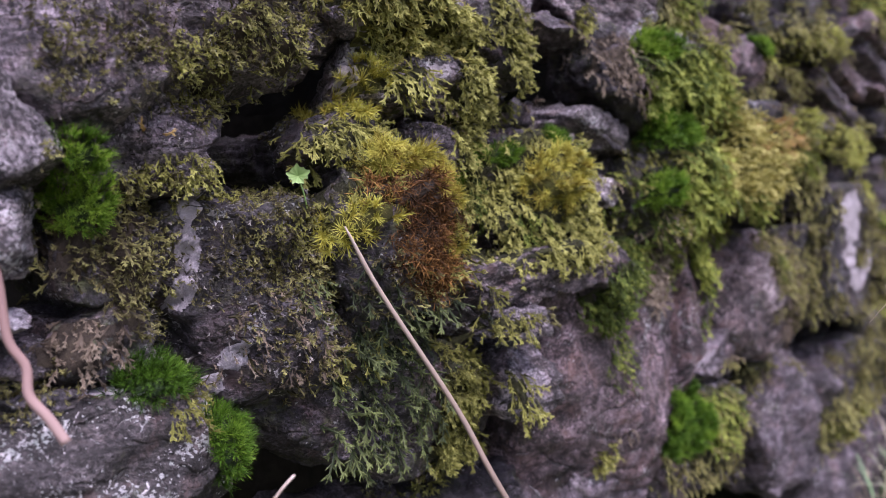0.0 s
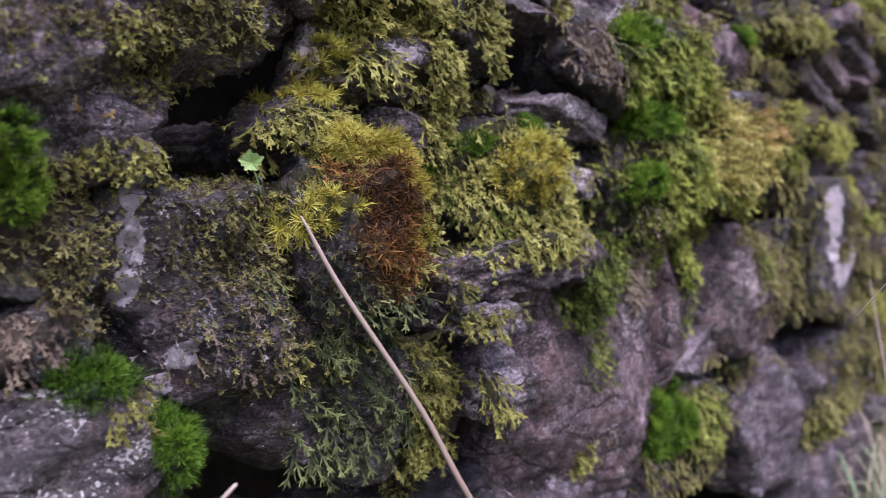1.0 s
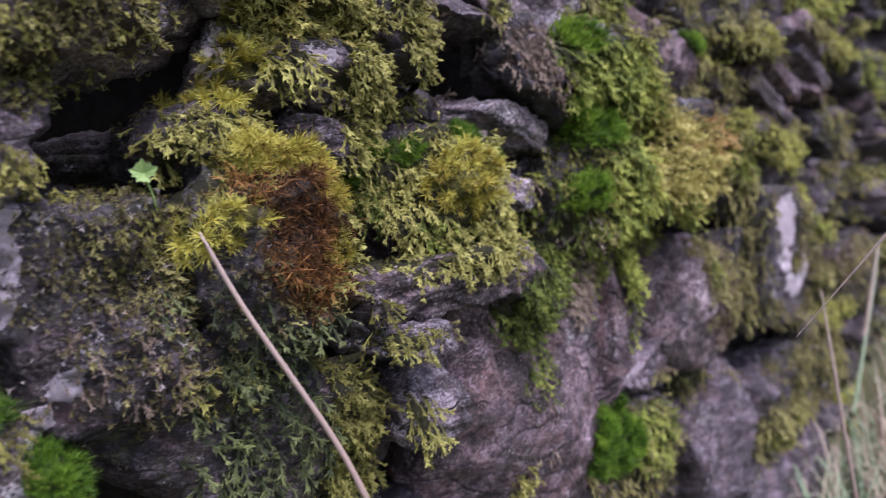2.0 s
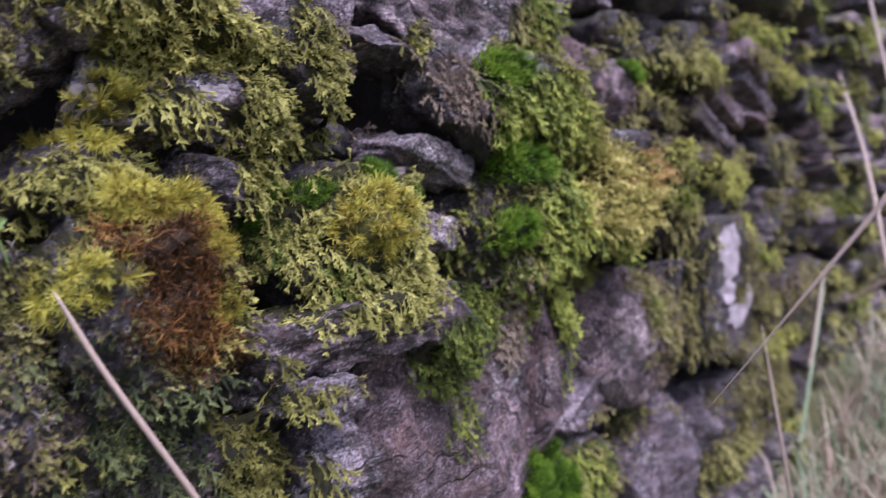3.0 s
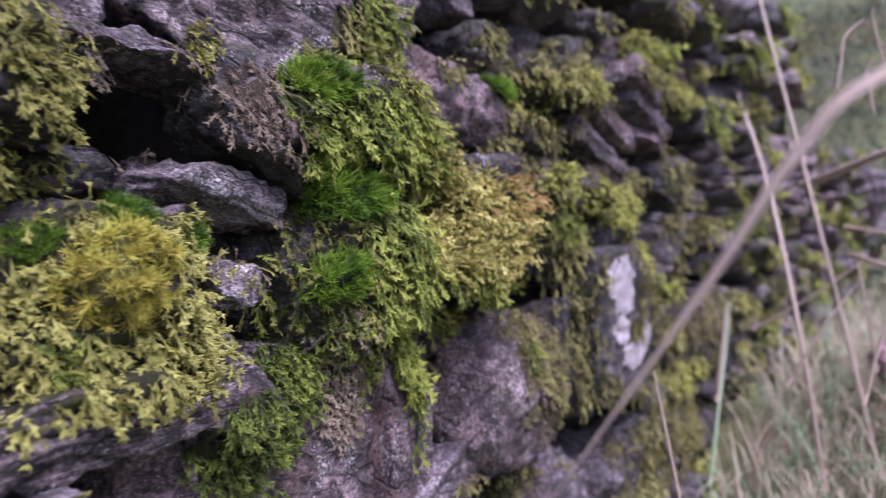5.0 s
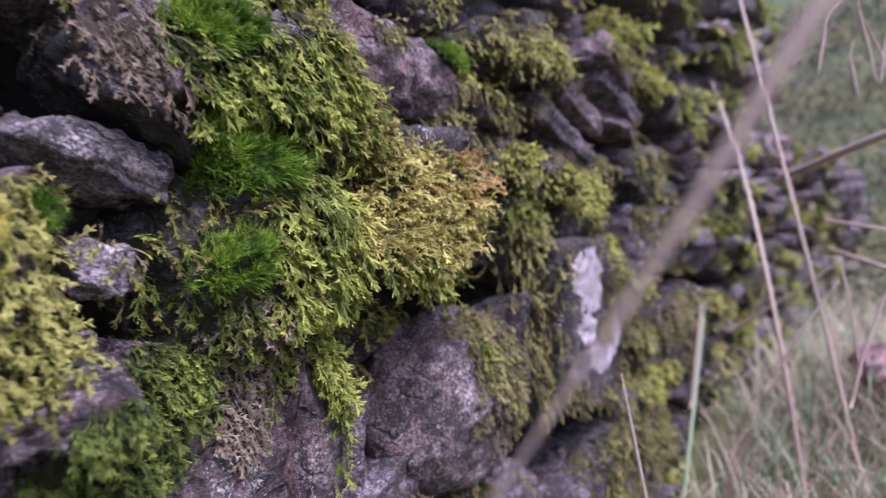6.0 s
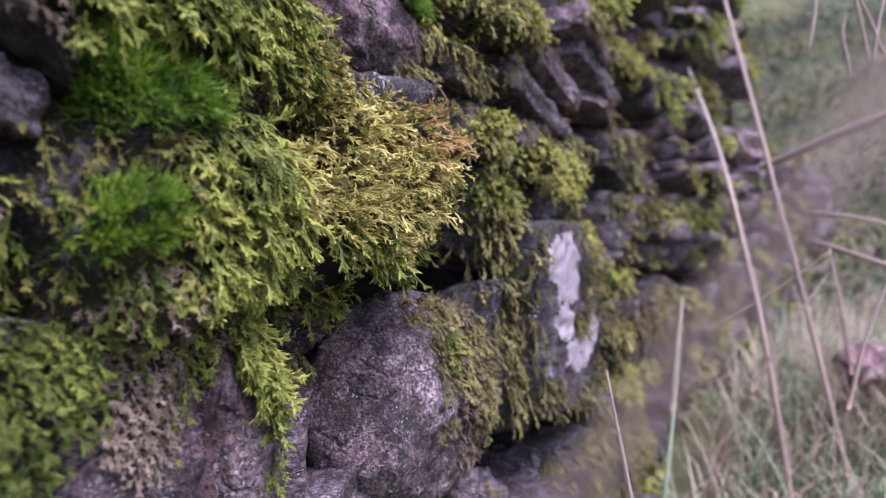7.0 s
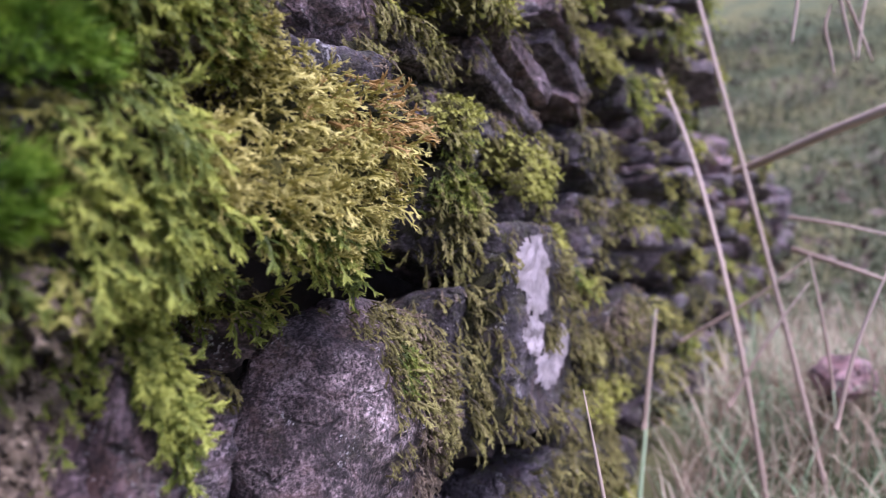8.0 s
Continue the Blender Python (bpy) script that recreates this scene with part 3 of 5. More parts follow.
def needle_template(length, count, width, spread, bend, stem=0.0):
    """A tuft of narrow leaves that fan out from one base."""
    co, tris, tip = [], [], []
    for i in range(count):
        ang = i * 2.4 + rng.uniform(-0.4, 0.4)
        lean = spread * math.sqrt((i + 0.5) / count) * rng.uniform(0.7, 1.2)
        side = np.array((math.cos(ang), math.sin(ang), 0.0))
        flat = np.array((-math.sin(ang), math.cos(ang), 0.0))
        l = length * rng.uniform(0.75, 1.15)
        root = np.array((0, 0, stem * rng.random()))
        d1 = side * math.sin(lean) + np.array((0, 0, math.cos(lean)))
        d2 = side * math.sin(lean + bend) + np.array((0, 0, math.cos(lean + bend)))
        mid_ = root + d1 * l * 0.55
        base = len(co)
        co.extend((root - flat * width * 0.5, root + flat * width * 0.5, mid_ - flat * width * 0.4, mid_ + flat * width * 0.4, mid_ + d2 * l * 0.45))
        tris.extend(((base, base + 1, base + 3), (base, base + 3, base + 2), (base + 2, base + 3, base + 4)))
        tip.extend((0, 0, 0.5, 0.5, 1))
    return np.array(co), np.array(tris), np.array(tip)


MM = 0.001
FORMS = {
    "feather": [feather_template(rng.uniform(11, 20) * MM, int(rng.integers(3, 5)), 0.8 * MM, 0.6, (0.25, 0.5), 3) for _ in range(10)],
    "dry": [feather_template(rng.uniform(7, 12) * MM, 2, 0.6 * MM, 0.2) for _ in range(8)],
    "shade": [feather_template(rng.uniform(15, 25) * MM, 4, 0.7 * MM, 0.6, (0.2, 0.4)) for _ in range(8)],
    "bright": [feather_template(rng.uniform(14, 26) * MM, int(rng.integers(2, 5)), 1.05 * MM, 0.6, (0.25, 0.45), 4) for _ in range(10)],
    "golden": [feather_template(rng.uniform(10, 17) * MM, 2, 0.85 * MM, 0.5, (0.3, 0.55), 2) for _ in range(8)],
    "amber": [feather_template(rng.uniform(8, 13) * MM, 1, 0.85 * MM, 0.4, (0.4, 0.7), 3) for _ in range(8)],
    "crumb": [feather_template(rng.uniform(3.5, 6) * MM, 1, 0.45 * MM, 0.2, (0.4, 0.8), 1) for _ in range(8)],
    "brown": [feather_template(rng.uniform(9, 15) * MM, 3, 0.65 * MM, 0.8) for _ in range(8)],
    "strand": [feather_template(rng.uniform(14, 26) * MM, 3, 1.1 * MM, 0.8, (0.2, 0.35)) for _ in range(8)],
    "cushion": [needle_template(rng.uniform(6, 10) * MM, 9, 0.42 * MM, 0.5, 0.4, 4 * MM) for _ in range(8)],
    "tuft": [needle_template(rng.uniform(8, 12) * MM, 20, 0.65 * MM, 1.0, 0.4, 3 * MM) for _ in range(8)],
    "lime": [feather_template(rng.uniform(6, 11) * MM, 2, 0.8 * MM, 0.6, (0.4, 0.7), 2) for _ in range(8)],
    "rust": [needle_template(rng.uniform(9, 18) * MM, 6, 0.75 * MM, 1.3, 0.8, 3 * MM) for _ in range(8)],
}
# shoots per square centimetre of wall; how far they grow down, out and at random
HABIT = {
    "feather": (8.5, 0.8, 0.55, 0.5), "dry": (7.5, 0.35, 0.7, 0.8), "shade": (3.6, 0.9, 0.5, 0.5), "bright": (6.0, 0.95, 0.5, 0.42),
    "golden": (11.0, 0.45, 0.9, 0.6), "amber": (8.0, 0.3, 1.0, 0.6), "crumb": (14.0, 0.1, 0.9, 0.8), "brown": (5.5, 0.9, 0.45, 0.5), "strand": (3.4, 1.0, 0.5, 0.4),
    "cushion": (50.0, -0.35, 1.0, 0.2), "tuft": (9.0, -0.2, 1.0, 0.25), "rust": (6.0, 0.5, 0.8, 0.6), "lime": (8.0, 0.6, 0.8, 0.4),
}
LABEL = {
    "feather": "yellow-green feathery moss hanging over the wall stones", "dry": "dark olive half-dry moss clinging to stone",
    "shade": "blue-green trailing moss on a damp dark stone", "bright": "bright green branching moss draped over the stones",
    "golden": "mound of golden-yellow curly moss on the wall", "amber": "amber-tinged curly moss on the golden mound", "crumb": "grey crumbly moss and lichen on a boulder", "brown": "brown dead moss hanging from a stone edge",
    "strand": "olive moss strands hanging down the stones", "cushion": "dense deep green moss cushion on the wall",
    "tuft": "lime-yellow tuft of long-leaved moss", "rust": "rust-brown withered moss below a tuft", "lime": "rounded yellow-green moss pad over a stone's top",
}
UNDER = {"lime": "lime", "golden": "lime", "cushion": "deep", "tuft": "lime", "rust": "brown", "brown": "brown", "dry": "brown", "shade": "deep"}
REACH_OUT, DOWNWARD = 0.25, (-OUT * 0.94 - UP * 0.34).normalized()


def settle(u, z):
    """The place and normal of the wall's surface seen from outside and a little above, or None in a gap."""
    eye = at(u, z, 0) - DOWNWARD * REACH_OUT / 0.94
    place, normal, _, _ = SURFACE.ray_cast(eye, DOWNWARD, 0.33)
    return (place, normal) if place is not None else (None, None)


CUSHIONS = []       # dense clumps that looser moss grows round
# u, z, half width, half height of faces that stay bare
BARE = [(0.880, 0.490, 0.072, 0.055), (0.862, 0.428, 0.045, 0.035), (0.925, 0.386, 0.072, 0.03), (0.995, 0.408, 0.03, 0.036),
        (0.545, 0.40, 0.05, 0.075), (0.22, 0.611, 0.05, 0.018), (0.36, 0.40, 0.03, 0.06), (0.04, 0.439, 0.03, 0.012), (0.075, 0.385, 0.03, 0.025), (0.56, 0.71, 0.07, 0.025), (0.89, 0.705, 0.09, 0.035), (1.11, 0.772, 0.09, 0.032), (0.822, 0.45, 0.022, 0.08), (0.72, 0.21, 0.06, 0.06), (0.90, 0.56, 0.05, 0.018), (-0.345, 0.59, 0.03, 0.055), (-0.345, 0.525, 0.03, 0.026)]


def moss(name, u, z, ru, rz, kind, dens=1.0, size=1.0, thick=0.0, tone=0.5):
    seed = Vector((u * 31, z * 31, ru * 100))
    edge = 0.5 if kind in ("cushion", "tuft") else 0.85 if kind == "golden" else 1.0

    def height(a, b):
        """Share of the cushion's height at a, b in the patch, both -1 to 1; below nought outside its ragged edge."""
        r = math.hypot(a, b)
        where = at(u + a * ru, z + b * rz, 0)
        ragged = (0.6 * noise.noise(where * 45 + seed) + 0.5 * noise.noise(where * 120 + seed)) * edge
        return 1 - r * r + ragged

    if settle(u, z)[0] is None and settle(u, z + rz * 0.5)[0] is None:
        return None
    if kind in ("cushion", "tuft"):
        CUSHIONS.append((u, z, ru, rz))
    owner = tagged(new(name), LABEL[kind], "moss", kind + " moss patches", "stuff")
    owner.location = at(u, z, 0)
    back = Matrix.Translation(-at(u, z, 0))
    deep = 0.75 if kind in ("cushion", "tuft") else 0.55
    if thick >= 0.006:
        steps = max(8, min(34, int(max(ru, rz) / 0.0022)))
        co, grid, tris = [], {}, []
        for j in range(steps + 1):
            for i in range(steps + 1):
                a, b = 2.6 * i / steps - 1.3, 2.6 * j / steps - 1.3
                h = height(a, b)
                if h <= 0:
                    continue
                if any(((u + a * ru - x) / c) ** 2 + ((z + b * rz - y) / d) ** 2 < 1.2 for x, y, c, d in BARE):
                    continue
                place, normal = settle(u + a * ru, z + b * rz)
                if place is None:
                    continue
                lump = max(0.1, 0.75 + 1.1 * noise.noise(place * 85) + 0.6 * noise.noise(place * 240))
                lump = 1.0 + 0.25 * (lump - 0.75) if kind == "cushion" else lump
                grid[i, j] = len(co)
                co.append(back @ (place + (normal * 0.4 + OUT * 0.6) * (thick * deep * math.sqrt(min(1, h)) * lump - 0.001)))
        for (i, j), k in grid.items():
            q = [grid.get(c) for c in ((i + 1, j), (i + 1, j + 1), (i, j + 1))]
            if None not in q and max((co[k] - co[v]).length for v in q) < 0.03:
                tris += [(k, q[0], q[1]), (k, q[1], q[2])]
        if tris:
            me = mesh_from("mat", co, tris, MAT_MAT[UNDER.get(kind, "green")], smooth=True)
            new("mat", me).parent = owner
    per_cm, down, out, rand = HABIT[kind]
    count = int(per_cm * dens * 5 * ru * rz * 1e4 / (size * size))
    forms = FORMS[kind]
    groups = [[] for _ in forms]
    for _ in range(count):
        a, b = rng.uniform(-1.35, 1.35), rng.uniform(-1.35, 1.35)
        if kind not in ("cushion", "tuft") and any(((u + a * ru - x) / c) ** 2 + ((z + b * rz - y) / d) ** 2 < 1.15 for x, y, c, d in CUSHIONS):
            continue
        if any(((u + a * ru - x) / c) ** 2 + ((z + b * rz - y) / d) ** 2 < rng.uniform(0.7, 1.3) for x, y, c, d in BARE):
            continue
        h = height(a, b)
        if h < rng.uniform(-0.25, 0.35):
            continue
        place, normal = settle(u + a * ru, z + b * rz)
        if place is None:
            continue
        lump = max(0.1, 0.75 + 1.1 * noise.noise(place * 85) + 0.6 * noise.noise(place * 240))
        lump = 1.0 + 0.25 * (lump - 0.75) if kind == "cushion" else lump
        place = place + (normal * 0.4 + OUT * 0.6) * (thick * math.sqrt(min(1, max(h, 0))) * lump * rng.uniform(0.85 if deep > 0.7 else 0.5, 1.0))
        if kind not in ("cushion", "tuft", "golden") and noise.noise(place * 150 + seed) < -0.12 and rng.random() < 0.6:
            continue        # hollows between the clumps
        r = Vector(rng.normal(0, rand, 3))
        if kind in ("cushion", "tuft"):
            # fan outwards from the middle of the cushion
            fan, wild, lift = (0.9, 1.4, 0.35) if kind == "tuft" else (0.75, 0.9, 0.5)
            grow = OUT * 0.8 + normal * 0.2 + (ALONG * a + UP * b) * fan + UP * lift + r * wild
        else:
            grow = -UP * down + (normal * 0.4 + OUT * 0.6) * out + r
        grow.normalize()
        face = (OUT + normal * 0.5 + Vector(rng.normal(0, 0.35, 3)))
        side = face.cross(grow)
        if side.length < 1e-4:
            continue
        side.normalize()
        face = grow.cross(side)
        k = int(rng.integers(len(forms)))
        drift = 0.6 * noise.noise(place * 60 + seed) + 0.45 * noise.noise(place * 150 + seed) + 0.35 * noise.noise(place * 18)
        groups[k].append((back @ place, side, face * -1 if face.dot(OUT) < 0 else face, grow, size * rng.uniform(0.7, 1.25), tone + drift * 0.8 + rng.normal(0, 0.1)))
    co, tris, tips, tones, base = [], [], [], [], 0
    for form, rows in zip(forms, groups):
        if not rows:
            continue
        shape, faces, tip = form
        frames = np.array([[r[1], r[2], r[3]] for r in rows])        # rows: the axes in the world
        scale = np.array([r[4] for r in rows])
        places = np.array([r[0] for r in rows])
        made = np.einsum("vk,rkc->rvc", shape, frames) * scale[:, None, None] + places[:, None, :]
        co.append(made.reshape(-1, 3))
        tris.append((faces[None] + base + (np.arange(len(rows)) * len(shape))[:, None, None]).reshape(-1, 3))
        tips.append(np.tile(tip, len(rows)))
        tones.append(np.repeat(np.clip([r[5] for r in rows], 0, 1), len(shape)))
        base += len(rows) * len(shape)
    if not co and not owner.children:
        bpy.data.objects.remove(owner)
        return None
    if co:
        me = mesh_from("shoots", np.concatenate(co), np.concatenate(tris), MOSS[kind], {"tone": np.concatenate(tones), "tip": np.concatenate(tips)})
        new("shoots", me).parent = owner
    return owner


# dense cushions
moss("cushion_moss", 0.322, 0.607, 0.040, 0.028, "cushion", 1.10, 1.40, 0.024, 0.62)
moss("cushion_moss", 0.292, 0.685, 0.030, 0.016, "cushion", 1.00, 1.20, 0.014, 0.75)
moss("cushion_moss", 0.298, 0.534, 0.024, 0.017, "cushion", 1.10, 1.10, 0.024, 0.72)
moss("cushion_moss", -0.296, 0.565, 0.016, 0.012, "cushion", 1.00, 0.80, 0.020, 0.55)
moss("cushion_moss", -0.289, 0.542, 0.016, 0.016, "cushion", 1.00, 0.80, 0.020, 0.65)
moss("cushion_moss", -0.254, 0.432, 0.027, 0.015, "cushion", 0.90, 1.00, 0.012, 0.22)
moss("cushion_moss", -0.210, 0.383, 0.020, 0.026, "cushion", 0.90, 1.00, 0.012, 0.24)
moss("cushion_moss", 0.375, 0.272, 0.046, 0.038, "cushion", 1.00, 1.10, 0.016, 0.42)
moss("bright_moss", 0.200, 0.430, 0.044, 0.030, "bright", 1.20, 0.80, 0.008, 0.22)
moss("cushion_moss", 0.031, 0.568, 0.011, 0.013, "cushion", 1.00, 0.80, 0.008, 0.50)
moss("cushion_moss", 0.075, 0.578, 0.016, 0.009, "cushion", 0.90, 0.80, 0.008, 0.45)
moss("cushion_moss", 0.125, 0.585, 0.018, 0.009, "cushion", 0.90, 0.80, 0.006, 0.48)
moss("cushion_moss", 0.185, 0.577, 0.014, 0.010, "cushion", 0.90, 0.80, 0.006, 0.40)
moss("cushion_moss", 0.629, 0.744, 0.033, 0.013, "cushion", 1.00, 0.90, 0.012, 0.60)
moss("bright_moss", 0.634, 0.436, 0.029, 0.017, "bright", 0.80, 0.80, 0.004, 0.50)
# long-leaved tufts
moss("tuft_moss", -0.072, 0.560, 0.032, 0.017, "tuft", 1.50, 0.90, 0.026, 0.48)
moss("tuft_moss", -0.117, 0.512, 0.020, 0.014, "tuft", 1.00, 0.90, 0.020, 0.74)
moss("tuft_moss", -0.042, 0.532, 0.010, 0.020, "tuft", 0.90, 0.80, 0.012, 0.45)
moss("tuft_moss", -0.036, 0.488, 0.010, 0.012, "tuft", 0.90, 0.80, 0.010, 0.50)
moss("tuft_moss", -0.090, 0.617, 0.020, 0.024, "tuft", 0.80, 0.90, 0.012, 0.75)
moss("tuft_moss", 0.113, 0.546, 0.030, 0.031, "tuft", 1.00, 0.95, 0.025, 0.62)
moss("rust_moss", -0.078, 0.534, 0.034, 0.022, "rust", 2.60, 0.90, 0.014, 0.56)
moss("rust_moss", -0.060, 0.488, 0.040, 0.036, "rust", 2.20, 0.90, 0.006, 0.42)
moss("feather_moss", -0.029, 0.482, 0.021, 0.030, "feather", 0.90, 0.90, 0.008, 0.40)
moss("shade_moss", -0.120, 0.472, 0.029, 0.025, "shade", 0.70, 0.90, 0.000, 0.50)
# dark dry moss round the left boulders
moss("dark_moss", -0.170, 0.629, 0.053, 0.036, "dry", 1.60, 0.85, 0.006, 0.75)
moss("dark_moss", -0.212, 0.613, 0.037, 0.022, "dry", 1.20, 0.75, 0.004, 0.75)
moss("dark_moss", -0.152, 0.672, 0.043, 0.024, "dry", 1.00, 0.90, 0.004, 0.45)
moss("dark_moss", -0.306, 0.631, 0.029, 0.013, "dry", 0.50, 0.70, 0.000, 0.70)
moss("dark_moss", -0.140, 0.457, 0.064, 0.052, "dry", 0.90, 1.00, 0.003, 0.42)
moss("dark_moss", -0.192, 0.510, 0.066, 0.041, "dry", 0.50, 0.60, 0.000, 0.40)
moss("dark_moss", -0.208, 0.553, 0.051, 0.012, "feather", 0.55, 0.60, 0.002, 0.55)
moss("dark_moss", -0.266, 0.516, 0.020, 0.042, "dry", 1.00, 1.00, 0.006, 0.48)
moss("dark_moss", -0.303, 0.520, 0.021, 0.032, "dry", 1.00, 1.00, 0.008, 0.52)
moss("brown_moss", -0.295, 0.455, 0.023, 0.024, "brown", 1.00, 0.90, 0.008, 0.40)
moss("dark_moss", -0.262, 0.472, 0.019, 0.017, "dry", 1.00, 0.90, 0.006, 0.60)
moss("dark_moss", -0.329, 0.431, 0.015, 0.014, "dry", 0.90, 0.80, 0.004, 0.70)
moss("dark_moss", -0.239, 0.422, 0.022, 0.031, "feather", 0.80, 0.80, 0.004, 0.40)
moss("shade_moss", -0.078, 0.425, 0.061, 0.029, "shade", 0.90, 1.10, 0.000, 0.60)
moss("shade_moss", -0.074, 0.373, 0.056, 0.047, "shade", 1.10, 1.10, 0.003, 0.62)
moss("dark_moss", -0.131, 0.496, 0.025, 0.020, "dry", 0.80, 0.90, 0.004, 0.80)
moss("dark_moss", -0.285, 0.631, 0.051, 0.036, "dry", 0.50, 0.60, 0.000, 0.55)
moss("dark_moss", -0.225, 0.615, 0.032, 0.016, "feather", 0.50, 0.60, 0.002, 0.60)
moss("dark_moss", -0.168, 0.635, 0.048, 0.029, "feather", 0.35, 0.70, 0.002, 0.40)
moss("dark_moss", -0.154, 0.508, 0.058, 0.036, "dry", 1.20, 0.75, 0.003, 0.40)
moss("dark_moss", -0.158, 0.445, 0.050, 0.034, "brown", 0.50, 0.70, 0.002, 0.45)
moss("dark_moss", -0.241, 0.498, 0.012, 0.038, "dry", 1.20, 0.75, 0.002, 0.65)
moss("dark_moss", -0.155, 0.513, 0.029, 0.019, "feather", 0.35, 0.60, 0.000, 0.30)
moss("feather_moss", -0.106, 0.422, 0.031, 0.020, "feather", 0.35, 0.90, 0.000, 0.70)
moss("dark_moss", -0.052, 0.431, 0.064, 0.022, "shade", 0.70, 0.90, 0.000, 0.40)
moss("feather_moss", -0.236, 0.558, 0.033, 0.010, "feather", 0.70, 0.70, 0.004, 0.50)
moss("feather_moss", -0.182, 0.552, 0.029, 0.008, "feather", 0.70, 0.60, 0.003, 0.75)
moss("dark_moss", -0.237, 0.593, 0.029, 0.011, "dry", 0.90, 0.90, 0.004, 0.60)
moss("dark_moss", -0.262, 0.514, 0.017, 0.038, "dry", 1.00, 1.10, 0.008, 0.52)
moss("dark_moss", -0.288, 0.591, 0.023, 0.008, "dry", 0.50, 0.80, 0.002, 0.50)
moss("amber_moss", -0.248, 0.585, 0.011, 0.007, "amber", 0.35, 1.10, 0.000, 0.70)
# feathery moss over the middle stones
moss("feather_moss", -0.110, 0.562, 0.040, 0.039, "feather", 1.30, 0.90, 0.010, 0.55)
moss("feather_moss", -0.142, 0.570, 0.028, 0.019, "feather", 1.00, 0.80, 0.006, 0.40)
moss("feather_moss", -0.048, 0.684, 0.081, 0.032, "feather", 1.30, 1.10, 0.012, 0.62)
moss("feather_moss", -0.050, 0.619, 0.035, 0.020, "feather", 0.90, 1.20, 0.006, 0.65)
moss("feather_moss", 0.029, 0.631, 0.028, 0.049, "feather", 1.20, 1.00, 0.010, 0.45)
moss("feather_moss", 0.020, 0.536, 0.022, 0.055, "feather", 1.10, 1.00, 0.008, 0.40)
moss("feather_moss", 0.106, 0.570, 0.098, 0.024, "feather", 1.10, 0.90, 0.010, 0.75)
moss("feather_moss", 0.101, 0.512, 0.103, 0.049, "feather", 1.30, 1.00, 0.014, 0.74)
moss("feather_moss", -0.007, 0.500, 0.027, 0.026, "feather", 1.10, 1.00, 0.008, 0.55)
moss("feather_moss", 0.016, 0.348, 0.045, 0.054, "feather", 1.30, 1.00, 0.012, 0.50)
moss("feather_moss", 0.122, 0.471, 0.056, 0.013, "feather", 0.60, 0.90, 0.006, 0.60)
# bright moss of the ridge
moss("bright_moss", 0.298, 0.673, 0.050, 0.034, "bright", 1.20, 1.10, 0.012, 0.60)
moss("bright_moss", 0.375, 0.662, 0.052, 0.034, "bright", 1.20, 1.00, 0.010, 0.72)
moss("bright_moss", 0.358, 0.574, 0.036, 0.042, "bright", 1.40, 1.20, 0.018, 0.58)
moss("bright_moss", 0.260, 0.548, 0.022, 0.020, "bright", 0.90, 1.00, 0.010, 0.50)
moss("bright_moss", 0.362, 0.524, 0.046, 0.030, "bright", 1.40, 1.20, 0.014, 0.58)
moss("bright_moss", 0.387, 0.450, 0.017, 0.070, "bright", 2.00, 0.85, 0.010, 0.70)
moss("bright_moss", 0.260, 0.471, 0.030, 0.043, "bright", 1.10, 0.90, 0.008, 0.24)
moss("pale_moss", 0.331, 0.454, 0.046, 0.056, "brown", 2.00, 0.90, 0.006, 1.00)
moss("bright_moss", 0.332, 0.637, 0.060, 0.040, "bright", 1.20, 1.10, 0.012, 0.60)
moss("golden_moss", 0.490, 0.562, 0.098, 0.062, "golden", 1.25, 1.00, 0.034, 0.72)
moss("bright_moss", 0.480, 0.522, 0.082, 0.028, "bright", 1.20, 0.95, 0.022, 0.56)
moss("amber_moss", 0.555, 0.590, 0.046, 0.030, "amber", 1.10, 1.10, 0.034, 0.75)
moss("amber_moss", 0.486, 0.589, 0.032, 0.023, "amber", 0.30, 1.10, 0.034, 0.75)
moss("feather_moss", 0.025, 0.649, 0.028, 0.049, "feather", 1.10, 1.00, 0.010, 0.50)
moss("amber_moss", -0.052, 0.673, 0.078, 0.032, "golden", 0.30, 0.90, 0.010, 0.50)
moss("bright_moss", 0.276, 0.490, 0.038, 0.040, "bright", 0.80, 0.90, 0.010, 0.24)
moss("bright_moss", 0.370, 0.452, 0.032, 0.078, "bright", 1.40, 0.90, 0.010, 0.65)
moss("feather_moss", 0.390, 0.715, 0.033, 0.051, "feather", 1.00, 1.00, 0.010, 0.50)
moss("strand_moss", 0.371, 0.742, 0.049, 0.034, "strand", 1.00, 0.90, 0.010, 0.60)
moss("feather_moss", 0.090, 0.690, 0.036, 0.030, "feather", 1.10, 1.00, 0.010, 0.55)
moss("feather_moss", 0.080, 0.642, 0.030, 0.036, "feather", 1.10, 1.00, 0.008, 0.55)
moss("brown_moss", 0.118, 0.700, 0.032, 0.022, "brown", 1.00, 0.90, 0.004, 0.50)
moss("feather_moss", 0.420, 0.660, 0.034, 0.032, "feather", 1.00, 1.00, 0.008, 0.58)
moss("bright_moss", 0.392, 0.770, 0.034, 0.046, "bright", 1.00, 1.00, 0.010, 0.55)
moss("strand_moss", 0.690, 0.800, 0.090, 0.045, "strand", 1.00, 1.00, 0.010, 0.60)
moss("lime_moss", 1.114, 0.883, 0.080, 0.040, "lime", 1.00, 1.10, 0.016, 0.80)
moss("lime_moss", 1.392, 0.934, 0.080, 0.045, "lime", 1.00, 1.20, 0.016, 0.80)
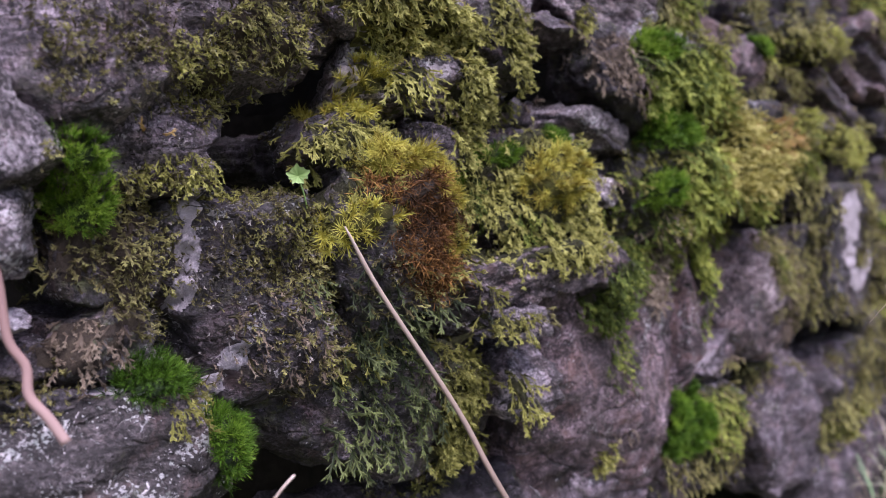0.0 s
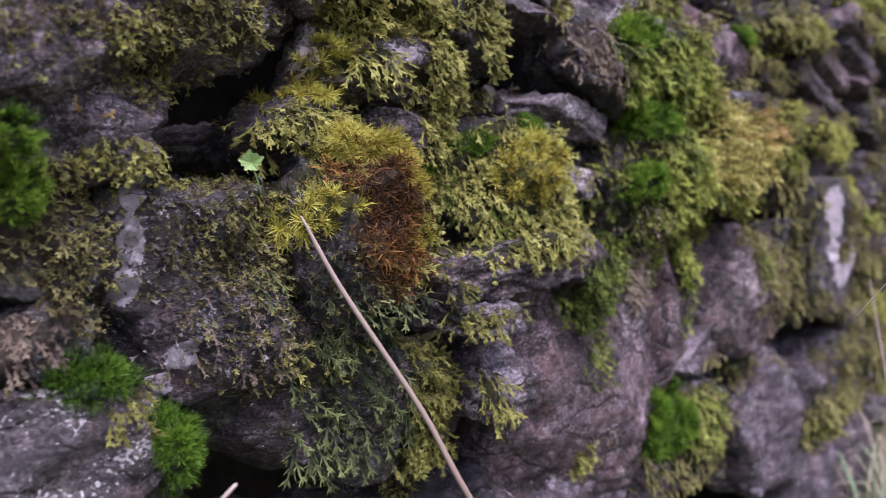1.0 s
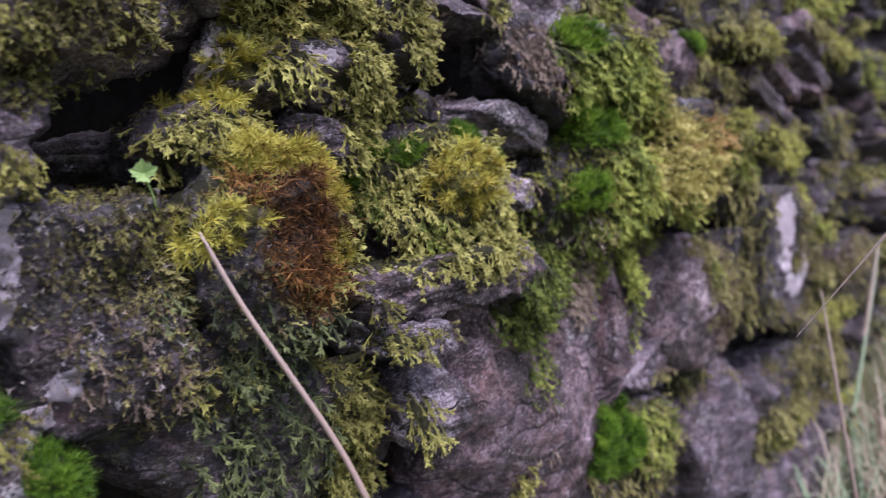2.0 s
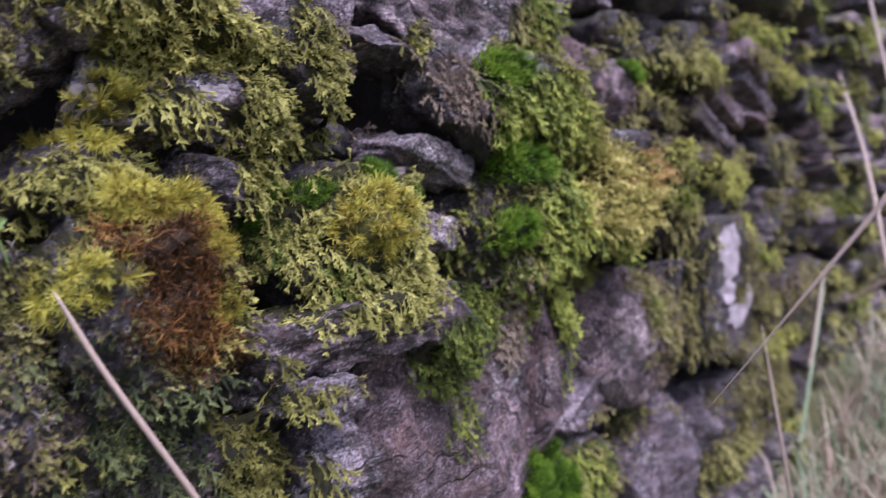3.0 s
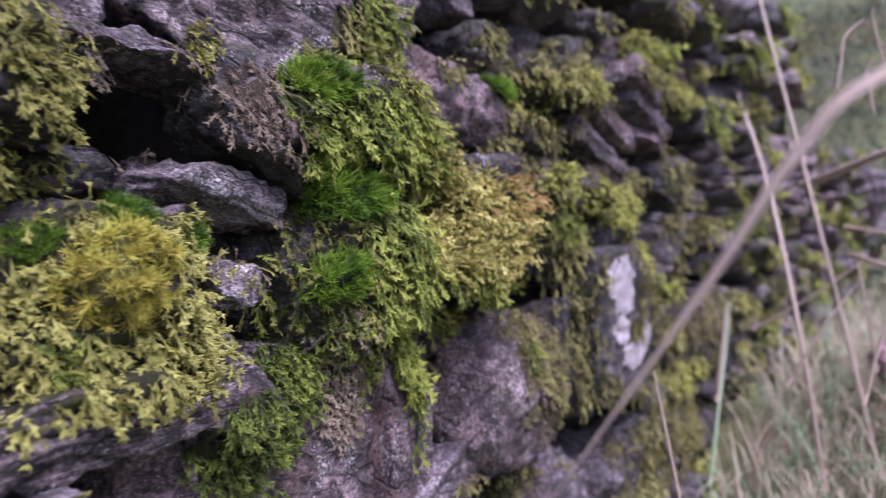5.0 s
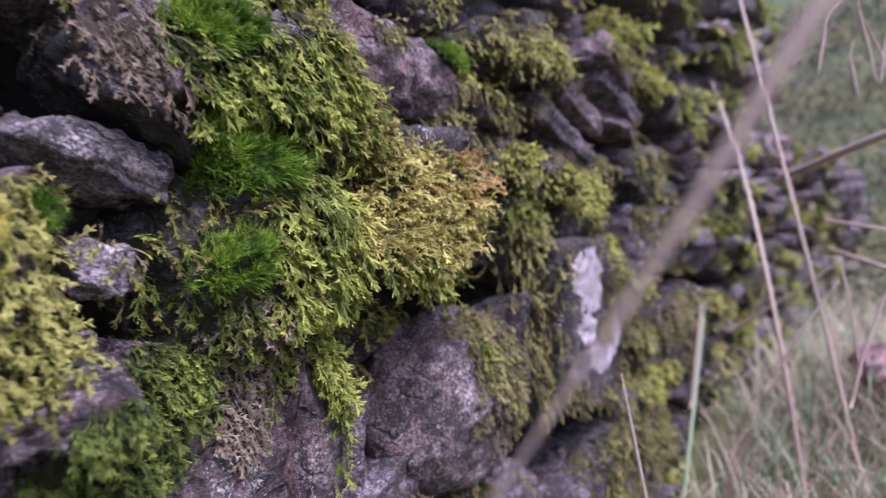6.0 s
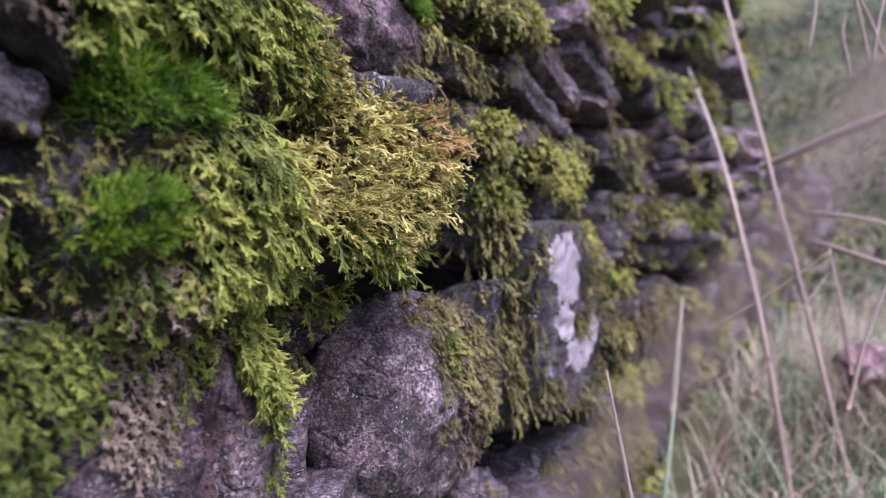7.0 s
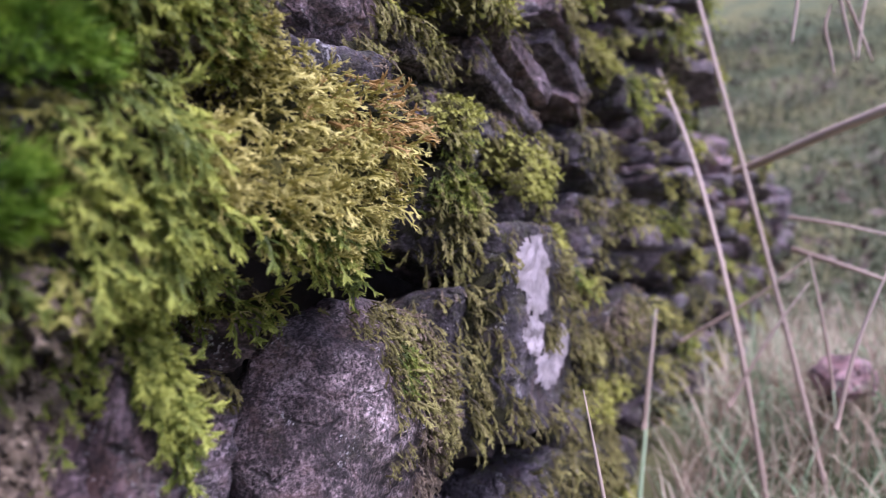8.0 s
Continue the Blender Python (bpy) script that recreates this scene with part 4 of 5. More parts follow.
moss("olive_moss", 0.930, 0.426, 0.030, 0.020, "strand", 1.00, 0.70, 0.006, 0.45)
moss("golden_moss", 0.435, 0.622, 0.030, 0.024, "golden", 1.00, 0.90, 0.016, 0.62)
moss("bright_moss", 0.420, 0.640, 0.034, 0.026, "bright", 1.00, 0.90, 0.010, 0.60)
moss("bright_moss", 0.042, 0.545, 0.018, 0.030, "bright", 0.90, 0.70, 0.010, 0.36)
moss("bright_moss", 0.085, 0.512, 0.024, 0.014, "bright", 0.80, 0.70, 0.014, 0.40)
# brown hanging moss
moss("brown_moss", 0.216, 0.671, 0.067, 0.031, "brown", 1.30, 1.00, 0.006, 0.65)
moss("brown_moss", 0.241, 0.629, 0.041, 0.030, "brown", 1.20, 1.00, 0.004, 0.70)
# moss strands towards the far end
moss("olive_moss", 0.586, 0.423, 0.046, 0.026, "strand", 1.20, 0.60, 0.004, 0.50)
moss("olive_moss", 0.562, 0.372, 0.047, 0.014, "strand", 1.20, 0.55, 0.003, 0.50)
moss("olive_moss", 0.677, 0.404, 0.050, 0.099, "brown", 1.60, 0.80, 0.005, 0.55)
moss("strand_moss", 0.668, 0.435, 0.055, 0.075, "strand", 1.30, 0.80, 0.007, 0.55)
moss("strand_moss", 0.711, 0.419, 0.040, 0.082, "strand", 0.80, 0.80, 0.004, 0.55)
moss("olive_moss", 0.619, 0.469, 0.046, 0.022, "strand", 1.40, 0.60, 0.004, 0.50)
moss("strand_moss", 0.730, 0.571, 0.100, 0.080, "strand", 1.00, 1.00, 0.010, 0.60)
moss("strand_moss", 0.793, 0.431, 0.041, 0.090, "strand", 1.00, 1.00, 0.008, 0.50)
moss("strand_moss", 0.728, 0.740, 0.124, 0.042, "strand", 1.10, 1.00, 0.012, 0.60)
moss("strand_moss", 0.608, 0.679, 0.048, 0.046, "strand", 0.90, 1.00, 0.008, 0.50)
moss("lime_moss", 0.893, 0.612, 0.080, 0.032, "lime", 1.40, 0.90, 0.026, 0.85)
moss("lime_moss", 0.945, 0.585, 0.030, 0.036, "lime", 1.20, 0.90, 0.014, 0.75)
moss("lime_moss", 1.045, 0.628, 0.070, 0.042, "lime", 1.30, 1.00, 0.024, 0.80)
moss("lime_moss", 1.050, 0.560, 0.040, 0.050, "lime", 1.00, 1.00, 0.012, 0.65)
moss("lime_moss", 0.760, 0.642, 0.060, 0.020, "lime", 1.40, 0.90, 0.022, 0.80)
moss("bright_moss", 0.755, 0.594, 0.060, 0.030, "bright", 1.20, 0.80, 0.012, 0.62)
moss("strand_moss", 1.248, 0.429, 0.205, 0.045, "strand", 0.60, 1.00, 0.008, 0.55)
moss("lime_moss", 1.096, 0.352, 0.059, 0.030, "bright", 0.90, 1.00, 0.014, 0.80)
moss("lime_moss", 1.224, 0.318, 0.107, 0.033, "lime", 0.90, 1.00, 0.014, 0.75)
moss("amber_moss", 1.302, 0.419, 0.111, 0.044, "brown", 0.80, 1.20, 0.010, 0.80)
moss("strand_moss", 0.440, 0.240, 0.110, 0.060, "strand", 0.90, 0.90, 0.006, 0.48)
moss("strand_moss", 0.548, 0.303, 0.092, 0.019, "strand", 0.90, 1.00, 0.006, 0.50)
moss("strand_moss", 0.910, 0.162, 0.141, 0.047, "strand", 0.90, 1.10, 0.010, 0.80)
moss("strand_moss", 1.136, 0.240, 0.247, 0.067, "strand", 0.90, 1.00, 0.006, 0.50)
moss("strand_moss", 0.741, 0.639, 0.177, 0.147, "strand", 0.45, 0.90, 0.004, 0.50)
moss("strand_moss", 1.208, 0.607, 0.270, 0.120, "strand", 0.50, 1.00, 0.006, 0.60)
moss("strand_moss", 1.097, 0.402, 0.349, 0.132, "strand", 0.50, 1.00, 0.005, 0.50)
moss("strand_moss", 1.161, 0.899, 0.399, 0.090, "strand", 0.60, 1.10, 0.010, 0.70)
moss("bright_moss", 1.214, 0.889, 0.181, 0.053, "bright", 0.90, 1.10, 0.014, 0.75)
moss("crumb_moss", -0.226, 0.642, 0.115, 0.044, "crumb", 0.35, 1.10, 0.000, 0.60)
moss("crumb_moss", -0.175, 0.485, 0.079, 0.070, "crumb", 0.55, 1.20, 0.000, 0.65)
moss("crumb_moss", -0.101, 0.378, 0.091, 0.046, "crumb", 0.40, 1.00, 0.000, 0.30)
moss("crumb_moss", -0.267, 0.572, 0.040, 0.023, "crumb", 0.50, 1.00, 0.000, 0.50)
moss("feather_moss", 0.335, 0.542, 0.090, 0.060, "feather", 0.80, 1.00, 0.006, 0.50)

moss("lime_moss", 0.715, 0.735, 0.075, 0.026, "lime", 1.00, 1.00, 0.012, 0.55)
moss("lime_moss", 0.825, 0.765, 0.055, 0.030, "lime", 1.00, 1.00, 0.014, 0.65)
moss("lime_moss", 1.317, 0.851, 0.085, 0.065, "lime", 0.90, 1.20, 0.014, 0.75)
moss("lime_moss", 1.367, 0.712, 0.090, 0.055, "lime", 0.90, 1.20, 0.012, 0.60)
moss("bright_moss", 1.300, 0.780, 0.060, 0.040, "bright", 1.00, 1.00, 0.012, 0.70)
moss("olive_moss", 0.682, 0.534, 0.060, 0.045, "strand", 1.20, 0.80, 0.008, 0.50)
moss("lime_moss", 1.000, 0.143, 0.060, 0.032, "lime", 1.00, 1.10, 0.016, 0.85)
moss("amber_moss", 0.616, 0.292, 0.090, 0.020, "strand", 1.10, 0.80, 0.006, 0.65)
moss("bright_moss", 0.455, 0.262, 0.050, 0.040, "bright", 0.90, 0.80, 0.008, 0.55)
moss("bright_moss", 0.228, 0.362, 0.024, 0.034, "bright", 0.40, 0.60, 0.000, 0.45)
moss("feather_moss", 0.006, 0.415, 0.034, 0.050, "feather", 1.20, 0.90, 0.010, 0.45)
# moss on the stones of the far stretch
for uc, zc, w, h, n in FAR:
    if uc < 3.4 and fill.random() < 0.85:
        kind = fill.choice(["strand", "lime", "bright", "feather"])
        moss("strand_moss", uc + fill.uniform(-0.3, 0.3) * w, zc + h * 0.2, w * fill.uniform(0.25, 0.5), h * fill.uniform(0.35, 0.7), kind, 0.5, 1.7, 0.014, fill.uniform(0.55, 1.0))


# moss in the joints, along the upper edges of the nearer stones
for bu, bz, bw, bh in BOXES[:NAMED]:
    if 0.02 < bu < 0.13 and bz < 0.45:
        continue        # the clean pale slabs stay bare
    for _ in range(2):
        ju, jz = bu + fill.uniform(-0.8, 0.8) * bw, bz + bh * fill.uniform(0.75, 1.1)
        if any(abs(ju - gu) < gw + 0.02 and abs(jz - gz) < gh + 0.02 for gu, gz, gw, gh in GAPS):
            continue
        kind = "dry" if bu < -0.02 else fill.choice(["feather", "feather", "brown"]) if bu < 0.45 else fill.choice(["strand", "strand", "brown"])
        moss("joint_moss", ju, jz, fill.uniform(0.012, 0.03), fill.uniform(0.006, 0.016), kind, 0.9, fill.uniform(0.7, 1.0), 0.004, fill.uniform(0.35, 0.7))


# ---- stalks ----
def stalk(name, label, points, thick, thin, category="grass stalk", tone=0.6, material=None, waist=0.0):
    line = smooth_line(points)
    k = len(line) - 1
    radii = [thick + (thin - thick) * i / k - waist * math.sin(math.pi * i / k) for i in range(k + 1)]
    if category == "grass stalk":
        radii[-3:] = [radii[-3] * 0.85, radii[-2] * 0.65, radii[-1] * 0.3]
    origin = line[0].copy()
    co, tris, tip = tube([p - origin for p in line], radii)
    me = mesh_from(name, co, tris, material or MAT_STRAW, {"tone": [tone] * len(co), "tip": tip}, True)
    ob = new(name, me)
    ob.location = origin
    return tagged(ob, label, category)


stalk("dead_stalk", "pale dry bent stalk leaning on the moss", [(0.13, 0.486, 0.19), (0.045, 0.496, 0.333), (0.012, 0.502, 0.395), (-0.038, 0.494, 0.478), (-0.060, 0.485, 0.524)], 0.0025, 0.0015, tone=0.2)
def leaf_blade(name, label, points, width, face, material, tone):
    """A long grass leaf: a shallow keeled strip that turns its upper side to face and tapers to a point."""
    pts = smooth_line(points, 8)
    origin, co, tris, tip = pts[0].copy(), [], [], []
    last = len(pts) - 1
    for i, p in enumerate(pts):
        way = (pts[min(i + 1, last)] - pts[max(i - 1, 0)]).normalized()
        side = way.cross(Vector(face)).normalized()
        up = side.cross(way)
        w = width / 2 * min(1.0, 0.08 + 2.2 * (1 - i / last))
        co += [p - origin + d for d in (-side * w, up * w * 0.18, side * w, -up * w * 0.14)]
        tip += [i / last] * 4
        for k in range(4 if i else 0):
            a, b = 4 * i + k, 4 * i + (k + 1) % 4
            tris += [(a - 4, b - 4, b), (a - 4, b, a)]
    ob = new(name, mesh_from(name, co, tris, material, {"tone": [tone] * len(co), "tip": tip}))
    ob.location = origin
    return tagged(ob, label, "grass blade")


leaf_blade("dry_grass_blade", "long dry straw-coloured grass blade arching over and pointing down", [(0.76, 0.06, -0.02), (0.72, 0.11, 0.35), (0.62, 0.19, 0.585), (0.48, 0.285, 0.628), (0.41, 0.342, 0.626), (0.364, 0.378, 0.610), (0.3475, 0.393, 0.590), (0.3315, 0.411, 0.5566), (0.311, 0.440, 0.512), (0.288, 0.485, 0.4535)], 0.0058, (-0.3, -0.55, 0.8), MAT_DRY_BLADE, 1.0)
stalk("thin_grass_stalk", "thin brown grass stalk beside the wall", [(0.66, 1.02, 0.0), (0.62, 1.03, 0.25), (0.597, 1.041, 0.413)], 0.003, 0.0012, tone=0.4)
stalk("grass_stalk", "pale dry grass stalk in front of the wall", [(1.06, 1.40, 0.12), (1.06, 1.463, 0.407), (1.11, 1.62, 0.66), (1.16, 1.80, 0.87)], 0.0045, 0.003, tone=0.7)
stalk("grass_stalk", "pale dry grass stalk in front of the wall", [(1.175, 1.40, 0.08), (1.163, 1.451, 0.302), (1.15, 1.55, 0.65), (1.136, 1.663, 1.028), (1.13, 1.7, 1.2)], 0.0045, 0.003, tone=0.7)
stalk("fallen_branch", "grey fallen branch resting on the stones", [(1.20, 1.64, 0.655), (1.209, 1.58, 0.664), (1.205, 1.39, 0.694), (1.25, 1.2, 0.73), (1.4, 0.95, 0.77)], 0.007, 0.008, "branch", 0.8)
stalk("twig", "pinkish bare twig resting against the stones", [(-0.212, 0.334, 0.53), (-0.207, 0.334, 0.505), (-0.203, 0.332, 0.478), (-0.196, 0.334, 0.464), (-0.194, 0.332, 0.45), (-0.186, 0.333, 0.439), (-0.178, 0.334, 0.426)], 0.0022, 0.0028, "twig", 0.5, MAT_TWIG)

stalk("broken_twig", "short pale broken twig stuck between the stones", [(-0.088, 0.342, 0.382), (-0.077, 0.348, 0.396), (-0.071, 0.352, 0.402)], 0.0008, 0.0008, "twig", 0.9)

# ---- grass at the foot of the wall ----
def grass(name, label, count, u0, u1, n0, n1, tall, seed, material=MAT_GRASS):
    r = np.random.default_rng(seed)
    co, tris, tips, tones = [], [], [], []
    for _ in range(count):
        u, n = r.uniform(u0, u1), n0 + (n1 - n0) * r.random()
        if noise.noise(Vector((u * 9, n * 9, seed))) < r.uniform(-0.5, 0.1):
            continue
        root = at(u, 0, n)
        root.z = ground_z(root.x, root.y) - 0.01
        ang = r.uniform(0, 2 * math.pi)
        lean = Vector((math.cos(ang), math.sin(ang), 0))
        flat = Vector((-lean.y, lean.x, 0))
        l, w, bow = tall * r.uniform(0.5, 1.15), r.uniform(0.0008, 0.0026), r.uniform(0.4, 2.3)
        p, base, tone = root, len(co), r.uniform(0, 1)
        for k in range(6):
            s = k / 5
            wide = w * (1 - s ** 2) + 0.0002
            co += [p - flat * wide, p + flat * wide]
            tips += [s, s]
            tones += [tone, tone]
            a = 0.15 + bow * s * 1.5
            p = p + (UP * math.cos(a) + lean * math.sin(a)) * l / 5
            if k:
                b = base + 2 * k
                tris += [(b - 2, b - 1, b + 1), (b - 2, b + 1, b)]
    me = mesh_from(name, co, tris, material, {"tone": tones, "tip": tips})
    return tagged(new(name, me), label, "grass", "", "stuff")


grass("grass", "tangled pale green and straw grass at the wall's foot", 5200, 0.95, 2.6, 0.04, 0.95, 0.24, 3)
grass("grass", "sparse grass along the wall's foot", 1500, -1.4, 1.0, 0.0, 0.5, 0.16, 6)
grass("green_grass", "fresh green grass blades among dead straw", 1300, 0.85, 2.3, 0.05, 0.8, 0.25, 12, MAT_BLADE)
grass("grass", "rough grass on the slope beyond", 7000, 2.4, 7.5, -1.0, 3.0, 0.2, 4)


# ---- crusts of white lichen ----
MAT_CRUST = soil_material("white_lichen_crust", (0.3, 0.265, 0.28), (0.44, 0.395, 0.41), (0.52, 0.47, 0.49))


MAT_STREAK = soil_material("grey_lichen_crust", (0.2, 0.18, 0.19), (0.42, 0.38, 0.41), (0.66, 0.61, 0.65))


def crust(name, label, lobes, thick=0.001, material=MAT_STREAK, ragged=1.0):
    """Flat crusty growth on the stone, one lobe a part."""
    owner = tagged(new(name), label, "lichen", "lichen crusts")
    owner.location = at(lobes[0][0], lobes[0][1], 0)
    back = Matrix.Translation(-owner.location)
    for u, z, ru, rz in lobes:
        steps, co, grid, tris = 26, [], {}, []
        for j in range(steps + 1):
            for i in range(steps + 1):
                a, b = 2.4 * i / steps - 1.2, 2.4 * j / steps - 1.2
                w = Vector((u + a * ru, z + b * rz, 0))
                h = 0.9 - a * a - b * b + ragged * (0.6 * noise.noise(w * 80) + 0.45 * noise.noise(w * 240))
                place, normal = settle(w.x, w.y)
                if h <= 0 or place is None:
                    continue
                grid[i, j] = len(co)
                co.append(back @ (place + normal * (thick * min(1, h * 3) - 0.0001 + 0.0004 * noise.noise(place * 300))))
        for (i, j), k in grid.items():
            q = [grid.get(c) for c in ((i + 1, j), (i + 1, j + 1), (i, j + 1))]
            if None not in q and max((co[k] - co[v]).length for v in q) < 0.03:
                tris += [(k, q[0], q[1]), (k, q[1], q[2])]
        # keep the largest piece alone
        root = list(range(len(co)))

        def find(k):
            while root[k] != k:
                k = root[k]
            return k

        for a, b, c in tris:
            root[find(b)] = find(a)
            root[find(c)] = find(a)
        owners = [find(t[0]) for t in tris]
        main = max(set(owners), key=owners.count) if owners else None
        tris = [t for t, o in zip(tris, owners) if o == main]
        used = sorted({k for t in tris for k in t})
        place_of = {k: i for i, k in enumerate(used)}
        co, tris = [co[k] for k in used], [tuple(place_of[k] for k in t) for t in tris]
        if tris:
            new("lobe", mesh_from("lobe", co, tris, material, smooth=True)).parent = owner
    return owner


crust("white_lichen", "large white lichen crust on a dark stone", [(0.882, 0.490, 0.076, 0.048), (0.864, 0.430, 0.038, 0.026), (0.925, 0.393, 0.072, 0.026), (0.992, 0.413, 0.024, 0.032)], 0.003, MAT_CRUST, 0.7)
crust("lichen_streak", "pale lichen streak down a dark boulder", [(-0.224, 0.538, 0.009, 0.011), (-0.224, 0.511, 0.008, 0.018), (-0.227, 0.486, 0.007, 0.014)])
crust("lichen_edge", "white lichen along a stone's lower edge", [(-0.199, 0.436, 0.011, 0.009), (-0.211, 0.422, 0.010, 0.010)])
crust("lichen_edge", "white lichen along a stone's upper edge", [(-0.283, 0.429, 0.017, 0.004)])
crust("lichen_spot", "small pale lichen spots on mossy stone", [(-0.103, 0.631, 0.016, 0.015), (0.015, 0.657, 0.014, 0.006), (-0.019, 0.631, 0.011, 0.008)], 0.002, MAT_CRUST)


# ---- undergrowth on the slope ----
def undergrowth(name, label, count, u0, u1, n0, n1, leaf, material, seed):
    r = np.random.default_rng(seed)
    co, tris, tips, tones = [], [], [], []
    for _ in range(count):
        u, n = r.uniform(u0, u1), r.uniform(n0, n1)
        root = at(u, 0, n)
        root.z = ground_z(root.x, root.y)
        tall, tone = r.uniform(0.05, 0.35), 0.5 + 0.9 * noise.noise(root * 0.9) + r.normal(0, 0.15)
        for _ in range(18):
            c = root + Vector((r.normal(0, 0.12), r.normal(0, 0.12), tall * r.random()))
            d = Vector(r.normal(0, 1, 3))
            d.z = abs(d.z) * 0.4 + 0.1
            d.normalize()
            side = d.cross(Vector(r.normal(0, 1, 3))).normalized()
            l, w, b = leaf * r.uniform(0.6, 1.4), leaf * r.uniform(0.2, 0.4), len(co)
            co += [c, c + d * l * 0.5 + side * w, c + d * l, c + d * l * 0.5 - side * w]
            tris += [(b, b + 1, b + 2), (b, b + 2, b + 3)]
            tips += [0, 0.5, 1, 0.5]
            tones += [min(1, max(0, tone + r.normal(0, 0.15)))] * 4
    me = mesh_from(name, co, tris, material, {"tone": tones, "tip": tips})
    return tagged(new(name, me), label, "undergrowth", "", "stuff")


MAT_UNDER = leaf_material("undergrowth_leaf", (0.035, 0.042, 0.025), (0.11, 0.13, 0.075), (0.25, 0.28, 0.17), 0.4)
undergrowth("undergrowth", "grey-green low undergrowth on the slope", 2600, 2.9, 9.5, -2.5, 3.0, 0.035, MAT_UNDER, 8)
MAT_LITTER = leaf_material("leaf_litter", (0.05, 0.038, 0.03), (0.13, 0.1, 0.078), (0.24, 0.2, 0.165), 0.1)
undergrowth("leaf_litter", "brown bracken litter on the slope", 160, 2.9, 9.0, -2.0, 3.0, 0.07, MAT_LITTER, 9)

stalk("grass_stalk", "dry straw-coloured stalk crossing the grass", [(1.053, 1.593, 0.375), (1.144, 1.534, 0.441), (1.212, 1.48, 0.506)], 0.0030, 0.0018, tone=0.4)
stalk("grass_stalk", "dry straw-coloured stalk crossing the grass", [(1.013, 1.423, 0.302), (1.064, 1.4, 0.395), (1.109, 1.37, 0.472)], 0.0028, 0.0017, tone=0.6)
stalk("grass_stalk", "dry straw-coloured stalk crossing the grass", [(1.118, 1.342, 0.329), (1.118, 1.358, 0.426), (1.11, 1.369, 0.511)], 0.0026, 0.0016, tone=0.5)
stalk("grass_stalk", "dry straw-coloured stalk crossing the grass", [(0.979, 1.191, 0.319), (1.004, 1.186, 0.405), (1.034, 1.165, 0.497)], 0.0028, 0.0017, tone=0.7)
stalk("grass_stalk", "dry straw-coloured stalk crossing the grass", [(1.156, 1.461, 0.566), (1.204, 1.418, 0.553), (1.255, 1.368, 0.533)], 0.0035, 0.0021, tone=0.5)
stalk("grass_stalk", "dry straw-coloured stalk crossing the grass", [(1.159, 1.46, 0.519), (1.208, 1.415, 0.493), (1.253, 1.369, 0.467)], 0.0050, 0.0030, tone=0.3)
stalk("grass_stalk", "dry straw-coloured stalk crossing the grass", [(0.889, 1.44, 0.278), (0.907, 1.447, 0.369), (0.919, 1.448, 0.442)], 0.0035, 0.0021, tone=0.6)
stalk("green_grass_stalk", "broad pale green grass blade before the wall", [(0.86, 1.42, 0.14), (0.914, 1.48, 0.256), (0.97, 1.55, 0.345), (1.021, 1.616, 0.425)], 0.0035, 0.0018, "grass stalk", 1.0, MAT_BLADE)

